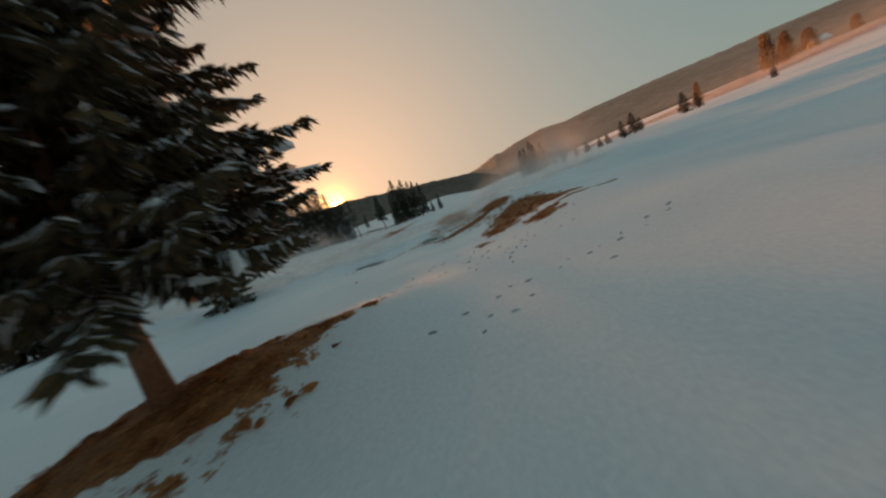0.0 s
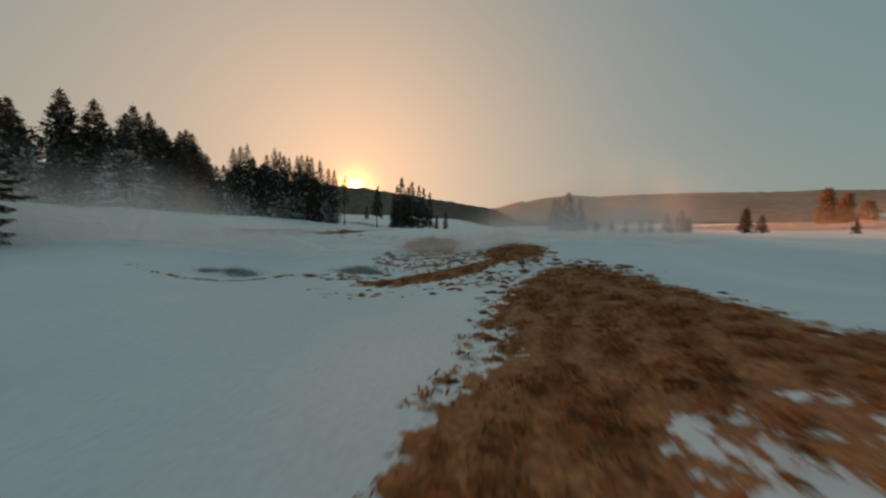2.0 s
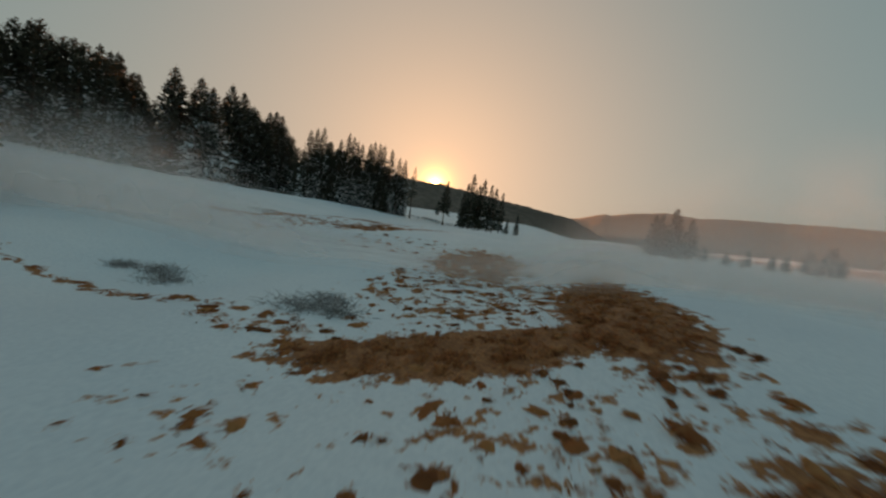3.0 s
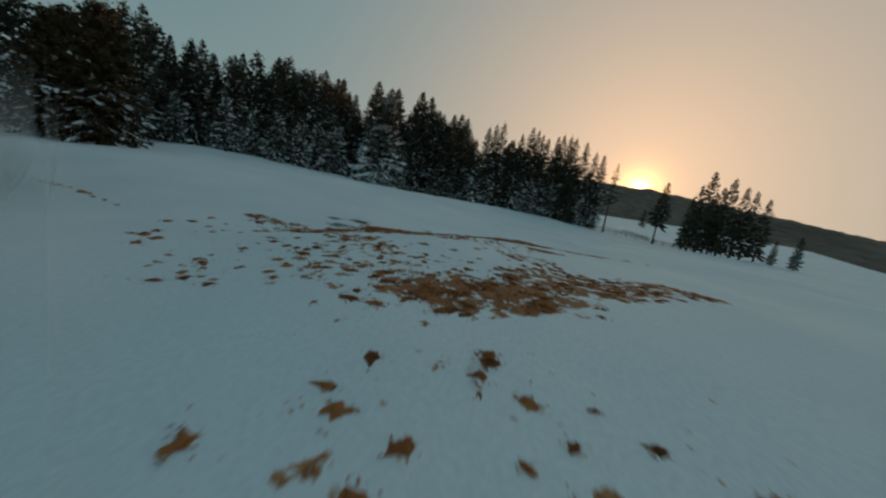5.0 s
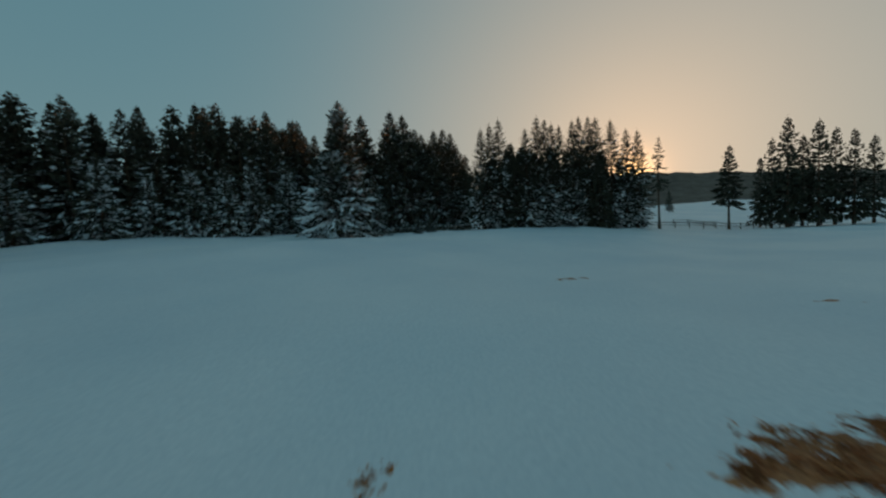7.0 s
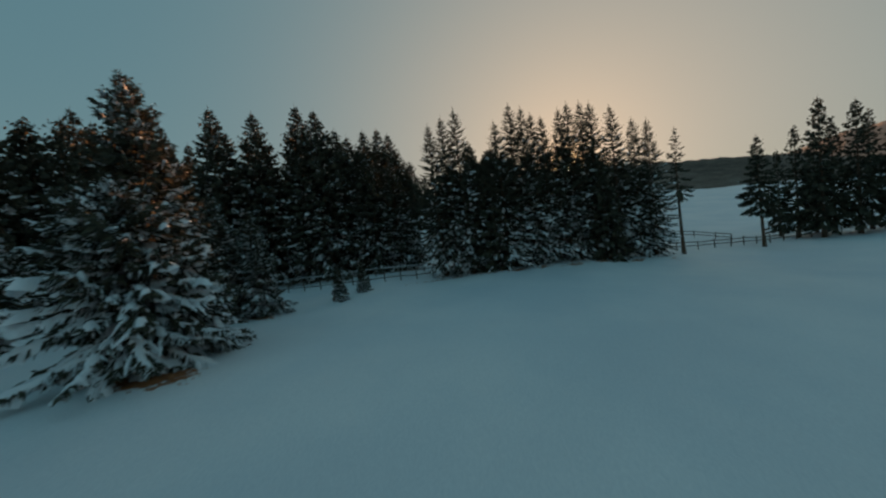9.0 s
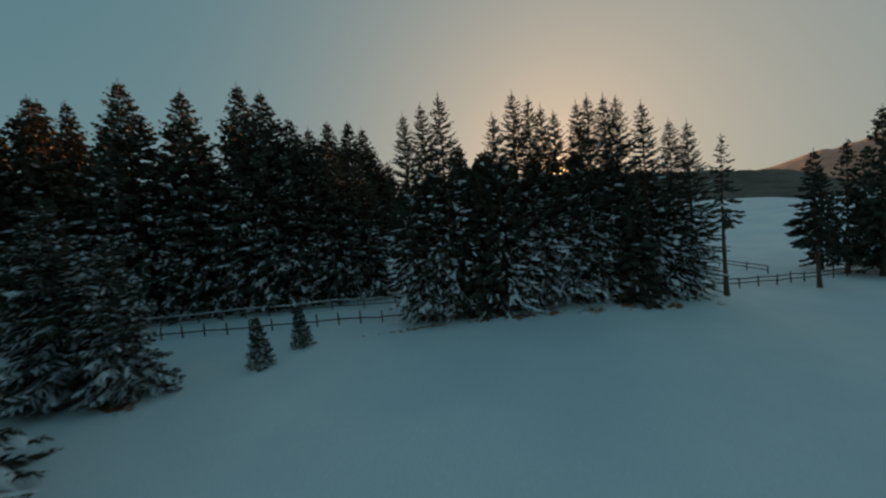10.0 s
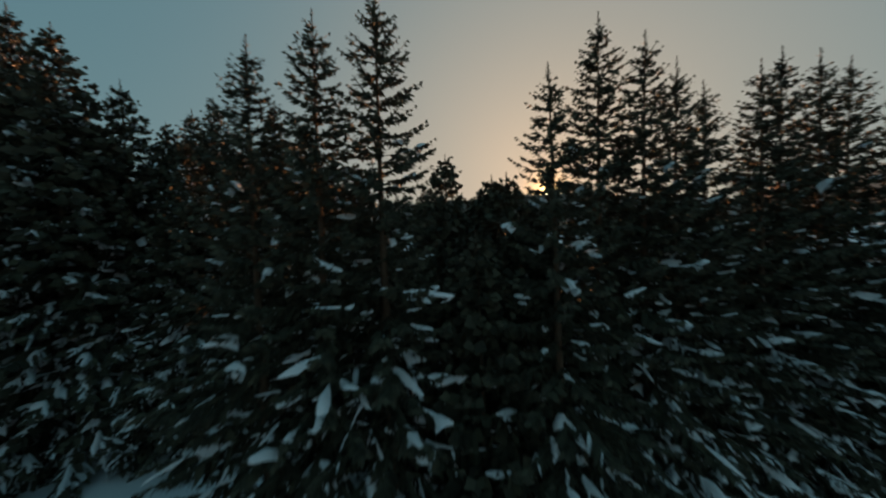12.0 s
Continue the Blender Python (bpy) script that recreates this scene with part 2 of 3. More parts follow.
BARE_HOLLOW = [
    (1.4, 29.0, 2.8, 0.9, 20, 1.0), (4.7, 31.9, 1.15, 3.2, 0, 1.0), (0.6, 37.0, 1.9, 2.6, -20, 0.64),
    (1.0, 33.0, 3.4, 3.0, 0, 0.42), (-7.0, 28.8, 4.2, 0.24, 3, 0.54), (-2.6, 28.7, 1.5, 0.6, 10, 0.42), (3.4, 27.0, 2.6, 1.2, 0, 0.36), (-0.2, 26.4, 2.8, 1.3, 0, 0.27), (-22.0, 35.2, 3.2, 0.16, 28, 0.55),
]
BARE_SLOPE = [
    (-10.0, 45.6, 2.6, 2.8, 0, 0.2), (-3.6, 38.5, 3.0, 2.6, 0, 0.26), (-6.4, 46.2, 3.1, 1.5, 62, 0.54), (-7.0, 42.2, 2.2, 1.2, 50, 0.64), (-9.6, 41.2, 3.6, 2.4, 0, 0.34),
    (-12.2, 42.4, 1.4, 0.8, 10, 0.46), (-13.0, 40.0, 5.0, 4.0, 0, 0.26), (-5.0, 49.8, 1.6, 0.9, 40, 0.58), (-8.9, 47.6, 1.4, 1.2, 30, 0.4),
]
BARE_CREST = [
    (-14.9, 42.6, 2.0, 0.6, 80, 0.6), (-15.4, 46.2, 1.0, 2.3, 0, 0.8), (-15.1, 50.2, 2.4, 0.65, 65, 0.88), (-13.4, 53.2, 1.9, 0.4, 55, 0.92),
    (-10.6, 57.0, 3.0, 0.2, 48, 0.58), (-11.5, 52.6, 0.8, 0.5, 20, 0.85), (-13.2, 47.8, 0.9, 1.4, 0, 0.44), (-12.3, 49.2, 2.2, 2.4, 0, 0.3), (-14.3, 53.4, 1.3, 0.5, 50, 0.6), (-17.4, 44.8, 1.3, 0.7, 10, 0.3), (-16.0, 41.4, 2.6, 0.5, 25, 0.45),
    (-13.9, 61.2, 0.8, 0.16, 30, 0.5), (-18.1, 50.1, 0.25, 0.2, 0, 0.6),
]
BARE_FAR_SLOPE = [(230, 220, 190, 110, -20, 0.55)]
BARE_UNDER_TREES = [(-38.5, 93.4, 12.5, 0.5, 43, 0.7), (-46.6, 64.6, 2.4, 1.3, 10, 0.85), (-52.7, 72.0, 1.2, 0.8, 0, 0.8), (-21.0, 61.2, 0.8, 0.25, 60, 0.6)]
BARE = BARE_BANK + BARE_HILLOCK + BARE_HOLLOW + BARE_SLOPE + BARE_CREST + BARE_UNDER_TREES + BARE_FAR_SLOPE


def spread(lo, hi, core_lo, core_hi, fine, grow):
    mid = list(np.arange(core_lo, core_hi + 1e-6, fine))
    out, s, v = [], fine, core_hi
    while v < hi:
        s *= grow
        v += s
        out.append(v)
    low, s, v = [], fine, core_lo
    while v > lo:
        s *= grow
        v -= s
        low.append(v)
    return np.array(low[::-1] + mid + out)


def make_ground():
    xs, ys = spread(-2600, 2600, -30, 16, 0.34, 1.065), spread(-2600, 2600, -1, 66, 0.34, 1.065)
    X, Y = np.meshgrid(xs, ys)
    Z = land(X, Y)
    B = bare(X, Y)
    Z = Z + B * 0.05 * wave(X, Y, 0.9, 8)
    nx, ny = len(xs), len(ys)
    i = np.arange(nx * ny).reshape(ny, nx)
    F = np.stack([i[:-1, :-1], i[:-1, 1:], i[1:, 1:], i[1:, :-1]], -1).reshape(-1, 4)
    me = mesh_of("ground", np.stack([X, Y, Z], -1).reshape(-1, 3).tolist(), F.tolist(), GROUND, True)
    a = me.attributes.new("bare", "FLOAT", "POINT")
    a.data.foreach_set("value", B.reshape(-1))
    return tagged(new("ground", me), "rolling snow-covered field with patches of brown grass", "ground", kind="structure")


make_ground()


def ridge(name, label, mat, dist, az0, az1, profile, depth, rough, seed):
    """A hill range: its crest follows profile(azimuth) in degrees of height, seen from the field."""
    n, m = int(abs(az1 - az0) * 4), 14
    az = np.radians(np.linspace(az0, az1, n))
    top = np.array([profile(a) for a in np.linspace(az0, az1, n)])
    V, F = [], []
    r = np.random.RandomState(seed)
    jag = rough * (np.convolve(r.uniform(-1, 1, n + 8), np.ones(9) / 3, 'valid') + 0.25 * r.uniform(-1, 1, n))
    for j in range(m):
        f = j / (m - 1)
        d = dist - depth * (1 - f)
        h = (dist * np.tan(np.radians(top)) + jag) * (f ** 1.3) - 20 * (1 - f) + 6 * np.sin(az * 40 + j) * f * (1 - f)
        V += list(np.stack([-np.sin(az) * d, np.cos(az) * d, h], -1))
    V += list(np.stack([-np.sin(az) * (dist + depth), np.cos(az) * (dist + depth), 0 * az - 30], -1))
    for j in range(m):
        for k in range(n - 1):
            F.append((j * n + k, j * n + k + 1, (j + 1) * n + k + 1, (j + 1) * n + k))
    return tagged(new(name, mesh_of(name, V, F, mat, True)), label, "hill", kind="structure")


def near_profile(a):
    return float(np.interp(a, [-14, -6.5, 5, 15, 22, 40, 120], [0.0, 3.5, 5.15, 6.35, 6.6, 6.0, 4.0]))


def far_profile(a):
    return float(np.interp(a, [-180, -90, -55, -45, -36, -27, -23, -19, -14, -12, -11, -8, -4, 10], [3.5, 4.2, 4.8, 5.25, 5.5, 5.6, 5.35, 5.75, 5.1, 4.7, 4.75, 3.7, 3.2, 2.0]))


ridge("hill_wooded", "dark wooded hill below the setting sun", HAZE_PALED_WOODS, 640, -14, 120, near_profile, 260, 1.6, 4)
ridge("hill_far", "brown mountain range on the horizon with haze painted as glow", MOUNTAIN_HAZE_GLOW, 1500, -180, 10, far_profile, 700, 2.0, 6)
# low ridge added over a pale gap; its brown also stands in for haze
ridge("hill_haze_band", "low brown ridge standing in for woods and brown haze", HAZE_PALED_WOODS, 820, -75, -6, lambda a: 1.5 + 0.25 * math.sin(a * 0.3), 200, 1.2, 8)
ridge("hill_behind", "brown mountain range on the horizon with haze painted as glow", MOUNTAIN_HAZE_GLOW, 1500, 100, 182, lambda a: 3.6, 700, 2.0, 7)


# ---- spruces ----
def spruce_meshes(seed, H, R, clear, gap, fine, snow, sparse=1.0, top_snow=0.55, trunk_r=None, shape=0.78, twig=0.1, dust=0.35, pads=2, pad=1.0, droop=1.0, hang=1.0, tw=1.0, ragged=0.22, lift=0.55, skirt=0.8, strip=1.0):
    """Meshes of trunk, crown and snow of a spruce H metres high, R metres wide at the skirt."""
    rs = np.random.RandomState(seed)
    tr = trunk_r or H * 0.011 + 0.03
    bend = rs.uniform(-0.15, 0.15, 2) * H / 16

    def axis(z):
        return np.array([bend[0] * math.sin(z / H * 3), bend[1] * math.sin(z / H * 2.5), z])

    zs = np.linspace(-0.3, H, 9)
    tv, tf = tube([axis(z) for z in list(zs[:-1]) + [H * 1.025]], [max(0.012, float(tr) * (1 - max(float(z), 0) / H) ** 0.9) * (1.35 if z < 0 else 1) for z in zs], 8)
    CV, SV, SF, nt_ = [], [], [], 0
    z = clear
    while z < H - 0.15:
        f = (z - clear) / (H - clear)
        n = int(round((6.5 - 2 * f) * sparse))
        a0 = rs.uniform(0, 6.28)
        for k in range(n):
            az = a0 + 6.283 * k / n + rs.uniform(-0.35, 0.35)
            prof = (1 - f) ** shape * (skirt + (1 - skirt) * min(1, f * 7))
            L = max(0.12, R * prof * rs.uniform(1 - ragged, 1 + 0.6 * ragged) + 0.05)
            out = np.array([math.cos(az), math.sin(az), 0.0])
            side = np.array([-math.sin(az), math.cos(az), 0.0])
            rise = lift * f ** 1.5 - 0.32 * droop * (1 - f) + rs.uniform(-0.1, 0.1)
            sag, tip = 0.35 * droop * (1 - f) + rs.uniform(0, 0.12), 0.28
            base = axis(z + rs.uniform(-0.5, 0.5) * gap)
            sweep = rs.uniform(-0.25, 0.25)

            def at(s):
                s = np.asarray(s)[..., None]
                return base + L * (s * out + sweep * s * s * side + (rise * s - sag * s * s + tip * s ** 3) * np.array([0, 0, 1.0]))

            m = max(3, int(L / fine))
            s = (np.arange(m) + rs.uniform(0, 1, m)) / m * 0.95 + 0.05
            if L > 1.2:
                s = s ** 0.75
            P = at(s)
            D = at(np.minimum(s + 0.02, 1.04)) - at(s - 0.02)
            D /= np.linalg.norm(D, axis=1)[:, None]
            for sg in (-1, 1, 0):
                ang = rs.uniform(0.5, 1.05, m)[:, None]
                tl = ((0.2 + 0.5 * np.sin(np.clip(s * 1.1, 0, 1) * 2.9) ** 0.8) * rs.uniform(0.6, 1.2, m) * min(1.0, 0.26 + L * 0.35) * tw)[:, None]
                if sg:
                    T = np.cos(ang) * D + sg * np.sin(ang) * side - np.array([0, 0, hang * (1 - 0.45 * f)]) * rs.uniform(0.05, 0.65, (m, 1))
                else:
                    T = 0.5 * D + side * rs.uniform(-0.5, 0.5, (m, 1)) - np.array([0, 0, hang * (1 - 0.45 * f)]) * rs.uniform(-0.25, 0.9, (m, 1))
                    tl = tl * 0.8
                T /= np.linalg.norm(T, axis=1)[:, None]
                W = np.cross(T, D + rs.uniform(-0.6, 0.6, (m, 3)))
                W /= np.linalg.norm(W, axis=1)[:, None] + 1e-6
                w = tl * twig + 0.016
                E = P + T * tl - np.array([0, 0, 1]) * tl * 0.1
                M_ = P + T * tl * 0.45
                CV.append(np.stack([P, M_ + W * w, E, M_ - W * w], 1))
                if snow > 0 and sg:
                    low = 1 - f / top_snow
                    keep = rs.uniform(0, 1, m) < snow * dust * low * abs(low)
                    if low > 0 and keep.any():
                        up = np.array([0, 0, 0.035])
                        q = np.stack([P + up, M_ + up * 1.4 + D * w * 0.8, E + up, M_ + up * 1.4 - D * w * 0.8], 1)[keep]
                        for row in q:
                            b0 = len(SV)
                            SV += list(row)
                            SF.append((b0, b0 + 1, b0 + 2, b0 + 3))
            # the woody limb
            ls = np.array([0, 0.35, 0.7, 1.0])
            lp = at(ls)
            lw = (tr * 0.16 + 0.006 * L) * (1 - 0.85 * ls)
            for q in range(3):
                CV.append(np.stack([lp[q] - side * lw[q], lp[q] + side * lw[q], lp[q + 1] + side * lw[q + 1], lp[q + 1] - side * lw[q + 1]])[None])
            # pads of snow lying along the limb
            low = 1 - f / top_snow
            if low > -0.25 and L > 0.5:
                for _ in range(pads):
                    patchy = 0.62 + 0.55 * math.sin(2 * az + 0.9 * z + seed) * math.sin(1.7 * z + 3 * az)
                    if rs.uniform() > snow * patchy * (0.12 + 1.1 * max(low, 0)):
                        continue
                    s0 = rs.uniform(0.15, 0.8)
                    s1 = min(1.02, s0 + strip * rs.uniform(0.15, 0.42))
                    # some lie on the limb, some slant off along a side twig and hang down
                    off = rs.choice([0.0, 0.0, -1.0, 1.0]) * rs.uniform(0.25, 0.8) * L * (s1 - s0)
                    c = at(np.linspace(s0, s1, 4)) + side * (np.cumsum(rs.uniform(-0.06, 0.06, 4)) + off * np.linspace(0, 1, 4))[:, None]
                    c[:, 2] -= abs(off) * 0.45 * hang * np.linspace(0, 1, 4) ** 1.5
                    wide = pad * rs.choice([0.05, 0.075, 0.13]) * rs.uniform(0.7, 1.2) * min(1.2, 0.5 + L * 0.22)
                    b0 = len(SV)
                    for q in range(4):
                        e = (0.4, 1.0, 0.9, 0.3)[q] * rs.uniform(0.4, 1.45)
                        ww, hh = wide * e, 0.6 * wide * e
                        o = c[q] + np.array([0, 0, 0.03])
                        SV += [o - side * ww - np.array([0, 0, hh * rs.uniform(0.4, 2.8)]), o - side * ww * 0.4 + np.array([0, 0, hh]), o + side * ww * 0.4 + np.array([0, 0, hh]), o + side * ww - np.array([0, 0, hh * rs.uniform(0.4, 2.8)])]
                    for q in range(3):
                        for p in range(3):
                            SF.append((b0 + q * 4 + p, b0 + q * 4 + p + 1, b0 + q * 4 + p + 5, b0 + q * 4 + p + 4))
                    for q in (0, 12):
                        SF.append((b0 + q, b0 + q + 1, b0 + q + 2, b0 + q + 3))
        z += gap * (1.15 - 0.72 * f) * rs.uniform(0.8, 1.2)
    # the leading shoot with its short needles
    for k in range(26):
        u = k / 26
        p = axis(H - 0.045 * H + 0.07 * H * u)
        a, ln = rs.uniform(0, 6.28), H * 0.016 * (1.15 - u)
        d = np.array([math.cos(a) * 0.75, math.sin(a) * 0.75, 0.75]) * ln
        w = np.array([-math.sin(a), math.cos(a), 0]) * (ln * 0.12 + 0.012)
        CV.append(np.stack([p, p + d * 0.45 + w, p + d, p + d * 0.45 - w])[None])
    C = np.concatenate(CV).reshape(-1, 3)
    F = np.arange(len(C)).reshape(-1, 4)
    return (tv, tf), (C, F), (SV, SF)


def spruce(label, seed, H, R, clear, gap, fine, snow, needles=None, bark=None, kind_name="spruce_tree", **more):
    t, c, s = spruce_meshes(seed, H, R, clear, gap, fine, snow, **more)
    tree = new(kind_name)
    part_mesh("trunk", mesh_of("trunk", *t, bark or BARK, True), tree)
    part_mesh("crown", mesh_of("crown", c[0].tolist(), c[1].tolist(), needles or NEEDLES), tree, "dark green drooping needle branches")
    if s[1]:
        part_mesh("branch_snow", mesh_of("branch_snow", s[0], s[1], SNOW, True), tree, "white snow lying on the lower branches")["kind"] = "stuff"
    return tagged(tree, label, "spruce tree")


def plant(tree, x, y, turn=0.0, size=1.0, wide=1.0, lean=0.0, sink=0.05):
    m = pose(x, y, float(land(x, y)) - sink, lean, 0, turn) @ Matrix.Diagonal((size * wide, size * wide, size, 1))
    return m


USED = set()


def put(tree, x, y, turn=0.0, size=1.0, wide=1.0, lean=0.0, group="", label=""):
    """Places the first-built tree itself, and after that copies of it."""
    m = plant(tree, x, y, turn, size, wide, lean)
    if tree.name in USED:
        ob = copy_thing(tree, m @ Matrix.Diagonal((*(1 / v for v in tree.scale), 1)))
    else:
        USED.add(tree.name)
        ob = tree
        ob.matrix_basis = m
    return tagged(ob, label=label, group=group)

rng = random.Random(11)


def along(points, gap):
    """Points at even steps along a line of corners, with the line's direction."""
    out = []
    for a, b in zip(points, points[1:]):
        n = max(1, round(math.dist(a, b) / gap))
        for k in range(n):
            u = k / n
            out.append((a[0] + (b[0] - a[0]) * u, a[1] + (b[1] - a[1]) * u, math.degrees(math.atan2(b[1] - a[1], b[0] - a[0])), math.dist(a, b) / n))
    return out


# ---- the forest ----
forest = [spruce("tall dark spruce of the forest edge with snowy lower branches", 20 + k, H, R, clear, 0.66, 0.58, 1.0, top_snow=0.75, twig=0.4, pad=1.5, pads=3, shape=0.78, dust=0.14, lift=0.55)
          for k, (H, R, clear) in enumerate(((22, 5.2, 0.7), (20, 4.8, 0.5), (23, 5.3, 0.9), (18, 4.6, 0.4)))]
close = [spruce("tall dark spruce of the forest corner with snow on its boughs", 120 + k, H, R, 0.7, 0.46, 0.27, 0.95, top_snow=0.9, twig=0.32, pad=1.35, pads=7, strip=0.55, shape=0.72, dust=0.26, lift=0.4, ragged=0.24, skirt=0.7, sparse=1.15)
         for k, (H, R) in enumerate(((22, 4.9), (20, 4.6)))]
skyline = [spruce("tall dark full-crowned spruce on the forest skyline", 130 + k, H, R, 1.0, 0.46, 0.33, 0.7, top_snow=0.5, twig=0.42, pad=1.2, pads=3, shape=0.74, dust=0.15, lift=0.5, ragged=0.2, sparse=1.15)
           for k, (H, R) in enumerate(((20, 3.9), (18, 3.7)))]
inner = [spruce("tall dark spruce deep in the forest", 30 + k, H, R, 5.0, 0.85, 0.8, 0.0, twig=0.62, shape=0.72, lift=0.8)
         for k, (H, R) in enumerate(((23, 5.0), (21, 4.7)))]
front = [spruce("young spruce laden with snow before the forest", 34 + k, H, R, 0.3, 0.4, 0.25, 0.95, top_snow=1.7, twig=0.22, pad=1.6, pads=4, dust=0.6, ragged=0.4)
         for k, (H, R) in enumerate(((9.0, 2.7), (7.5, 2.3)))]
for k, (x, y, h) in enumerate(((-74.4, 78.2, 23.4), (-72.5, 82.6, 23.0), (-67.8, 86.0, 23.3), (-65.6, 87.2, 22.0), (-64.8, 89.5, 19.9), (-61.0, 91.0, 16.4), (-64.1, 93.8, 20.2), (-67.4, 99.5, 22.2), (-69.1, 103.5, 22.5), (-59.0, 93.5, 15.2), (-68.1, 93.9, 20.4))):
    base = (22, 20)[k % 2]
    put(close[k % 2], x, y, 37.0 * k, h / base, 1.12, group="trees of the forest edge")
for k, (x, y) in enumerate(((-79, 82), (-76, 85.5), (-72.5, 88), (-69.6, 90), (-67, 92.4), (-70.5, 94), (-74, 91), (-66, 95.5), (-69, 98.5), (-63.5, 92.2))):
    put(inner[k % 2], x, y, 50.0 * k, rng.uniform(0.72, 0.84), group="inner trees of the forest")
edge = [(-46, 2), (-52, 14), (-57, 24), (-61, 33), (-65, 42), (-67.5, 52), (-71, 61), (-76, 69), (-80, 75)]
for row, (gap, back) in enumerate(((3.4, 0), (3.9, 3.5), (4.4, 7.5), (5.6, 12.0))):
    for x, y, turn, _ in along(edge, gap):
        kinds = forest if row < 2 else inner
        put(rng.choice(kinds), x - back + rng.uniform(-1.3, 1.3), y + rng.uniform(-1.3, 1.3) + back * 0.25, rng.uniform(0, 360), rng.uniform(0.56, 0.69) + 0.055 * row - 0.05 * float(step(-y, -40, -30)) + 0.24 * float(step(y, 48, 66)), rng.uniform(1.1, 1.35), group="trees of the forest edge" if row < 2 else "inner trees of the forest")
for x, y, turn, _ in along([(-84, 80), (-76, 90), (-72, 104), (-80, 125), (-78, 150)], 4.6):
    put(rng.choice(inner), x + rng.uniform(-1, 1), y + rng.uniform(-1, 1), rng.uniform(0, 360), rng.uniform(0.78, 0.9), group="inner trees of the forest")
    put(rng.choice(inner), x - 6 + rng.uniform(-1, 1), y + rng.uniform(-1, 1), rng.uniform(0, 360), rng.uniform(0.82, 0.95), group="inner trees of the forest")
# the tall trees that stand out on the forest's skyline
for k, (x, y, h) in enumerate(((-64.9, 35.1, 13.8), (-66.4, 38.3, 13.2), (-67.4, 40.7, 14.5), (-68.4, 43.3, 14.6), (-69.0, 46.2, 14.0), (-70.0, 50.0, 15.9), (-71.0, 53.3, 13.9), (-72.2, 56.3, 18.3), (-73.4, 59.2, 17.5), (-74.3, 61.0, 16.0), (-75.3, 63.1, 15.8), (-76.6, 65.3, 16.8), (-78.0, 67.4, 19.1), (-79.8, 70.0, 19.6), (-81.6, 72.9, 22.5), (-83.5, 75.7, 20.5), (-85.3, 78.5, 21.7), (-86.3, 74.0, 24.0), (-88.1, 76.1, 25.0))):
    put(skyline[k % 2], x, y, 71.0 * k, h / (20, 18)[k % 2], (0.95, 1.1, 1.0)[k % 3], group="tall trees of the forest skyline")
for gx in range(6):
    for gy in range(5):
        put(inner[(gx + gy) % 2], -94 + 5.4 * gx + rng.uniform(-1.5, 1.5), 88 + 5.0 * gy + rng.uniform(-1.5, 1.5), rng.uniform(0, 360), rng.uniform(0.74, 0.88), group="inner trees of the forest")
for k, (x, y) in enumerate(((-57.5, 37.0), (-60.0, 41.0), (-60.0, 46.5), (-61.5, 50.0), (-60.5, 53.5), (-59.0, 56.5), (-60.0, 59.5), (-63.0, 61.0), (-64.0, 65.0), (-55.5, 29.0), (-52.5, 22.5))):
    put(front[k % 2], x, y, 55.0 * k, rng.uniform(0.85, 1.12), group="young spruces before the forest")
lone = spruce("dark spruce with a bare foot standing out on the snow", 140, 10.4, 3.0, 1.3, 0.3, 0.14, 0.9, needles=NEEDLES_RUST, top_snow=0.6, shape=0.5, twig=0.2, pads=4, dust=0.2, pad=1.1, ragged=0.3)
for x, y, q in ((-41.5, 35.0, 1.0), (-46.5, 33.2, 1.02), (-51.0, 31.6, 1.05)):
    put(lone, x, y, x * 40, q, group="spruces standing out before the forest")

# ---- the close stand that the drone flies into ----
stand = [spruce("slender spruce of a close stand with snowy lower branches", 40 + k, H, R, clear, 0.34, 0.084, 0.95, top_snow=0.64, shape=0.66, dust=0.27, pad=1.05, pads=5, strip=0.8, twig=0.16, hang=1.4, droop=0.9, tw=0.52, ragged=0.34, lift=0.35, skirt=0.6)
         for k, (H, R, clear) in enumerate(((16.0, 3.0, 0.7), (15.0, 2.8, 0.8), (16.6, 2.9, 0.9), (15.5, 3.1, 0.6)))]
behind = spruce("lower dark spruce crowded behind the close stand", 48, 12.0, 2.9, 0.4, 0.42, 0.3, 0.3, shape=0.66, twig=0.42, dust=0.08)
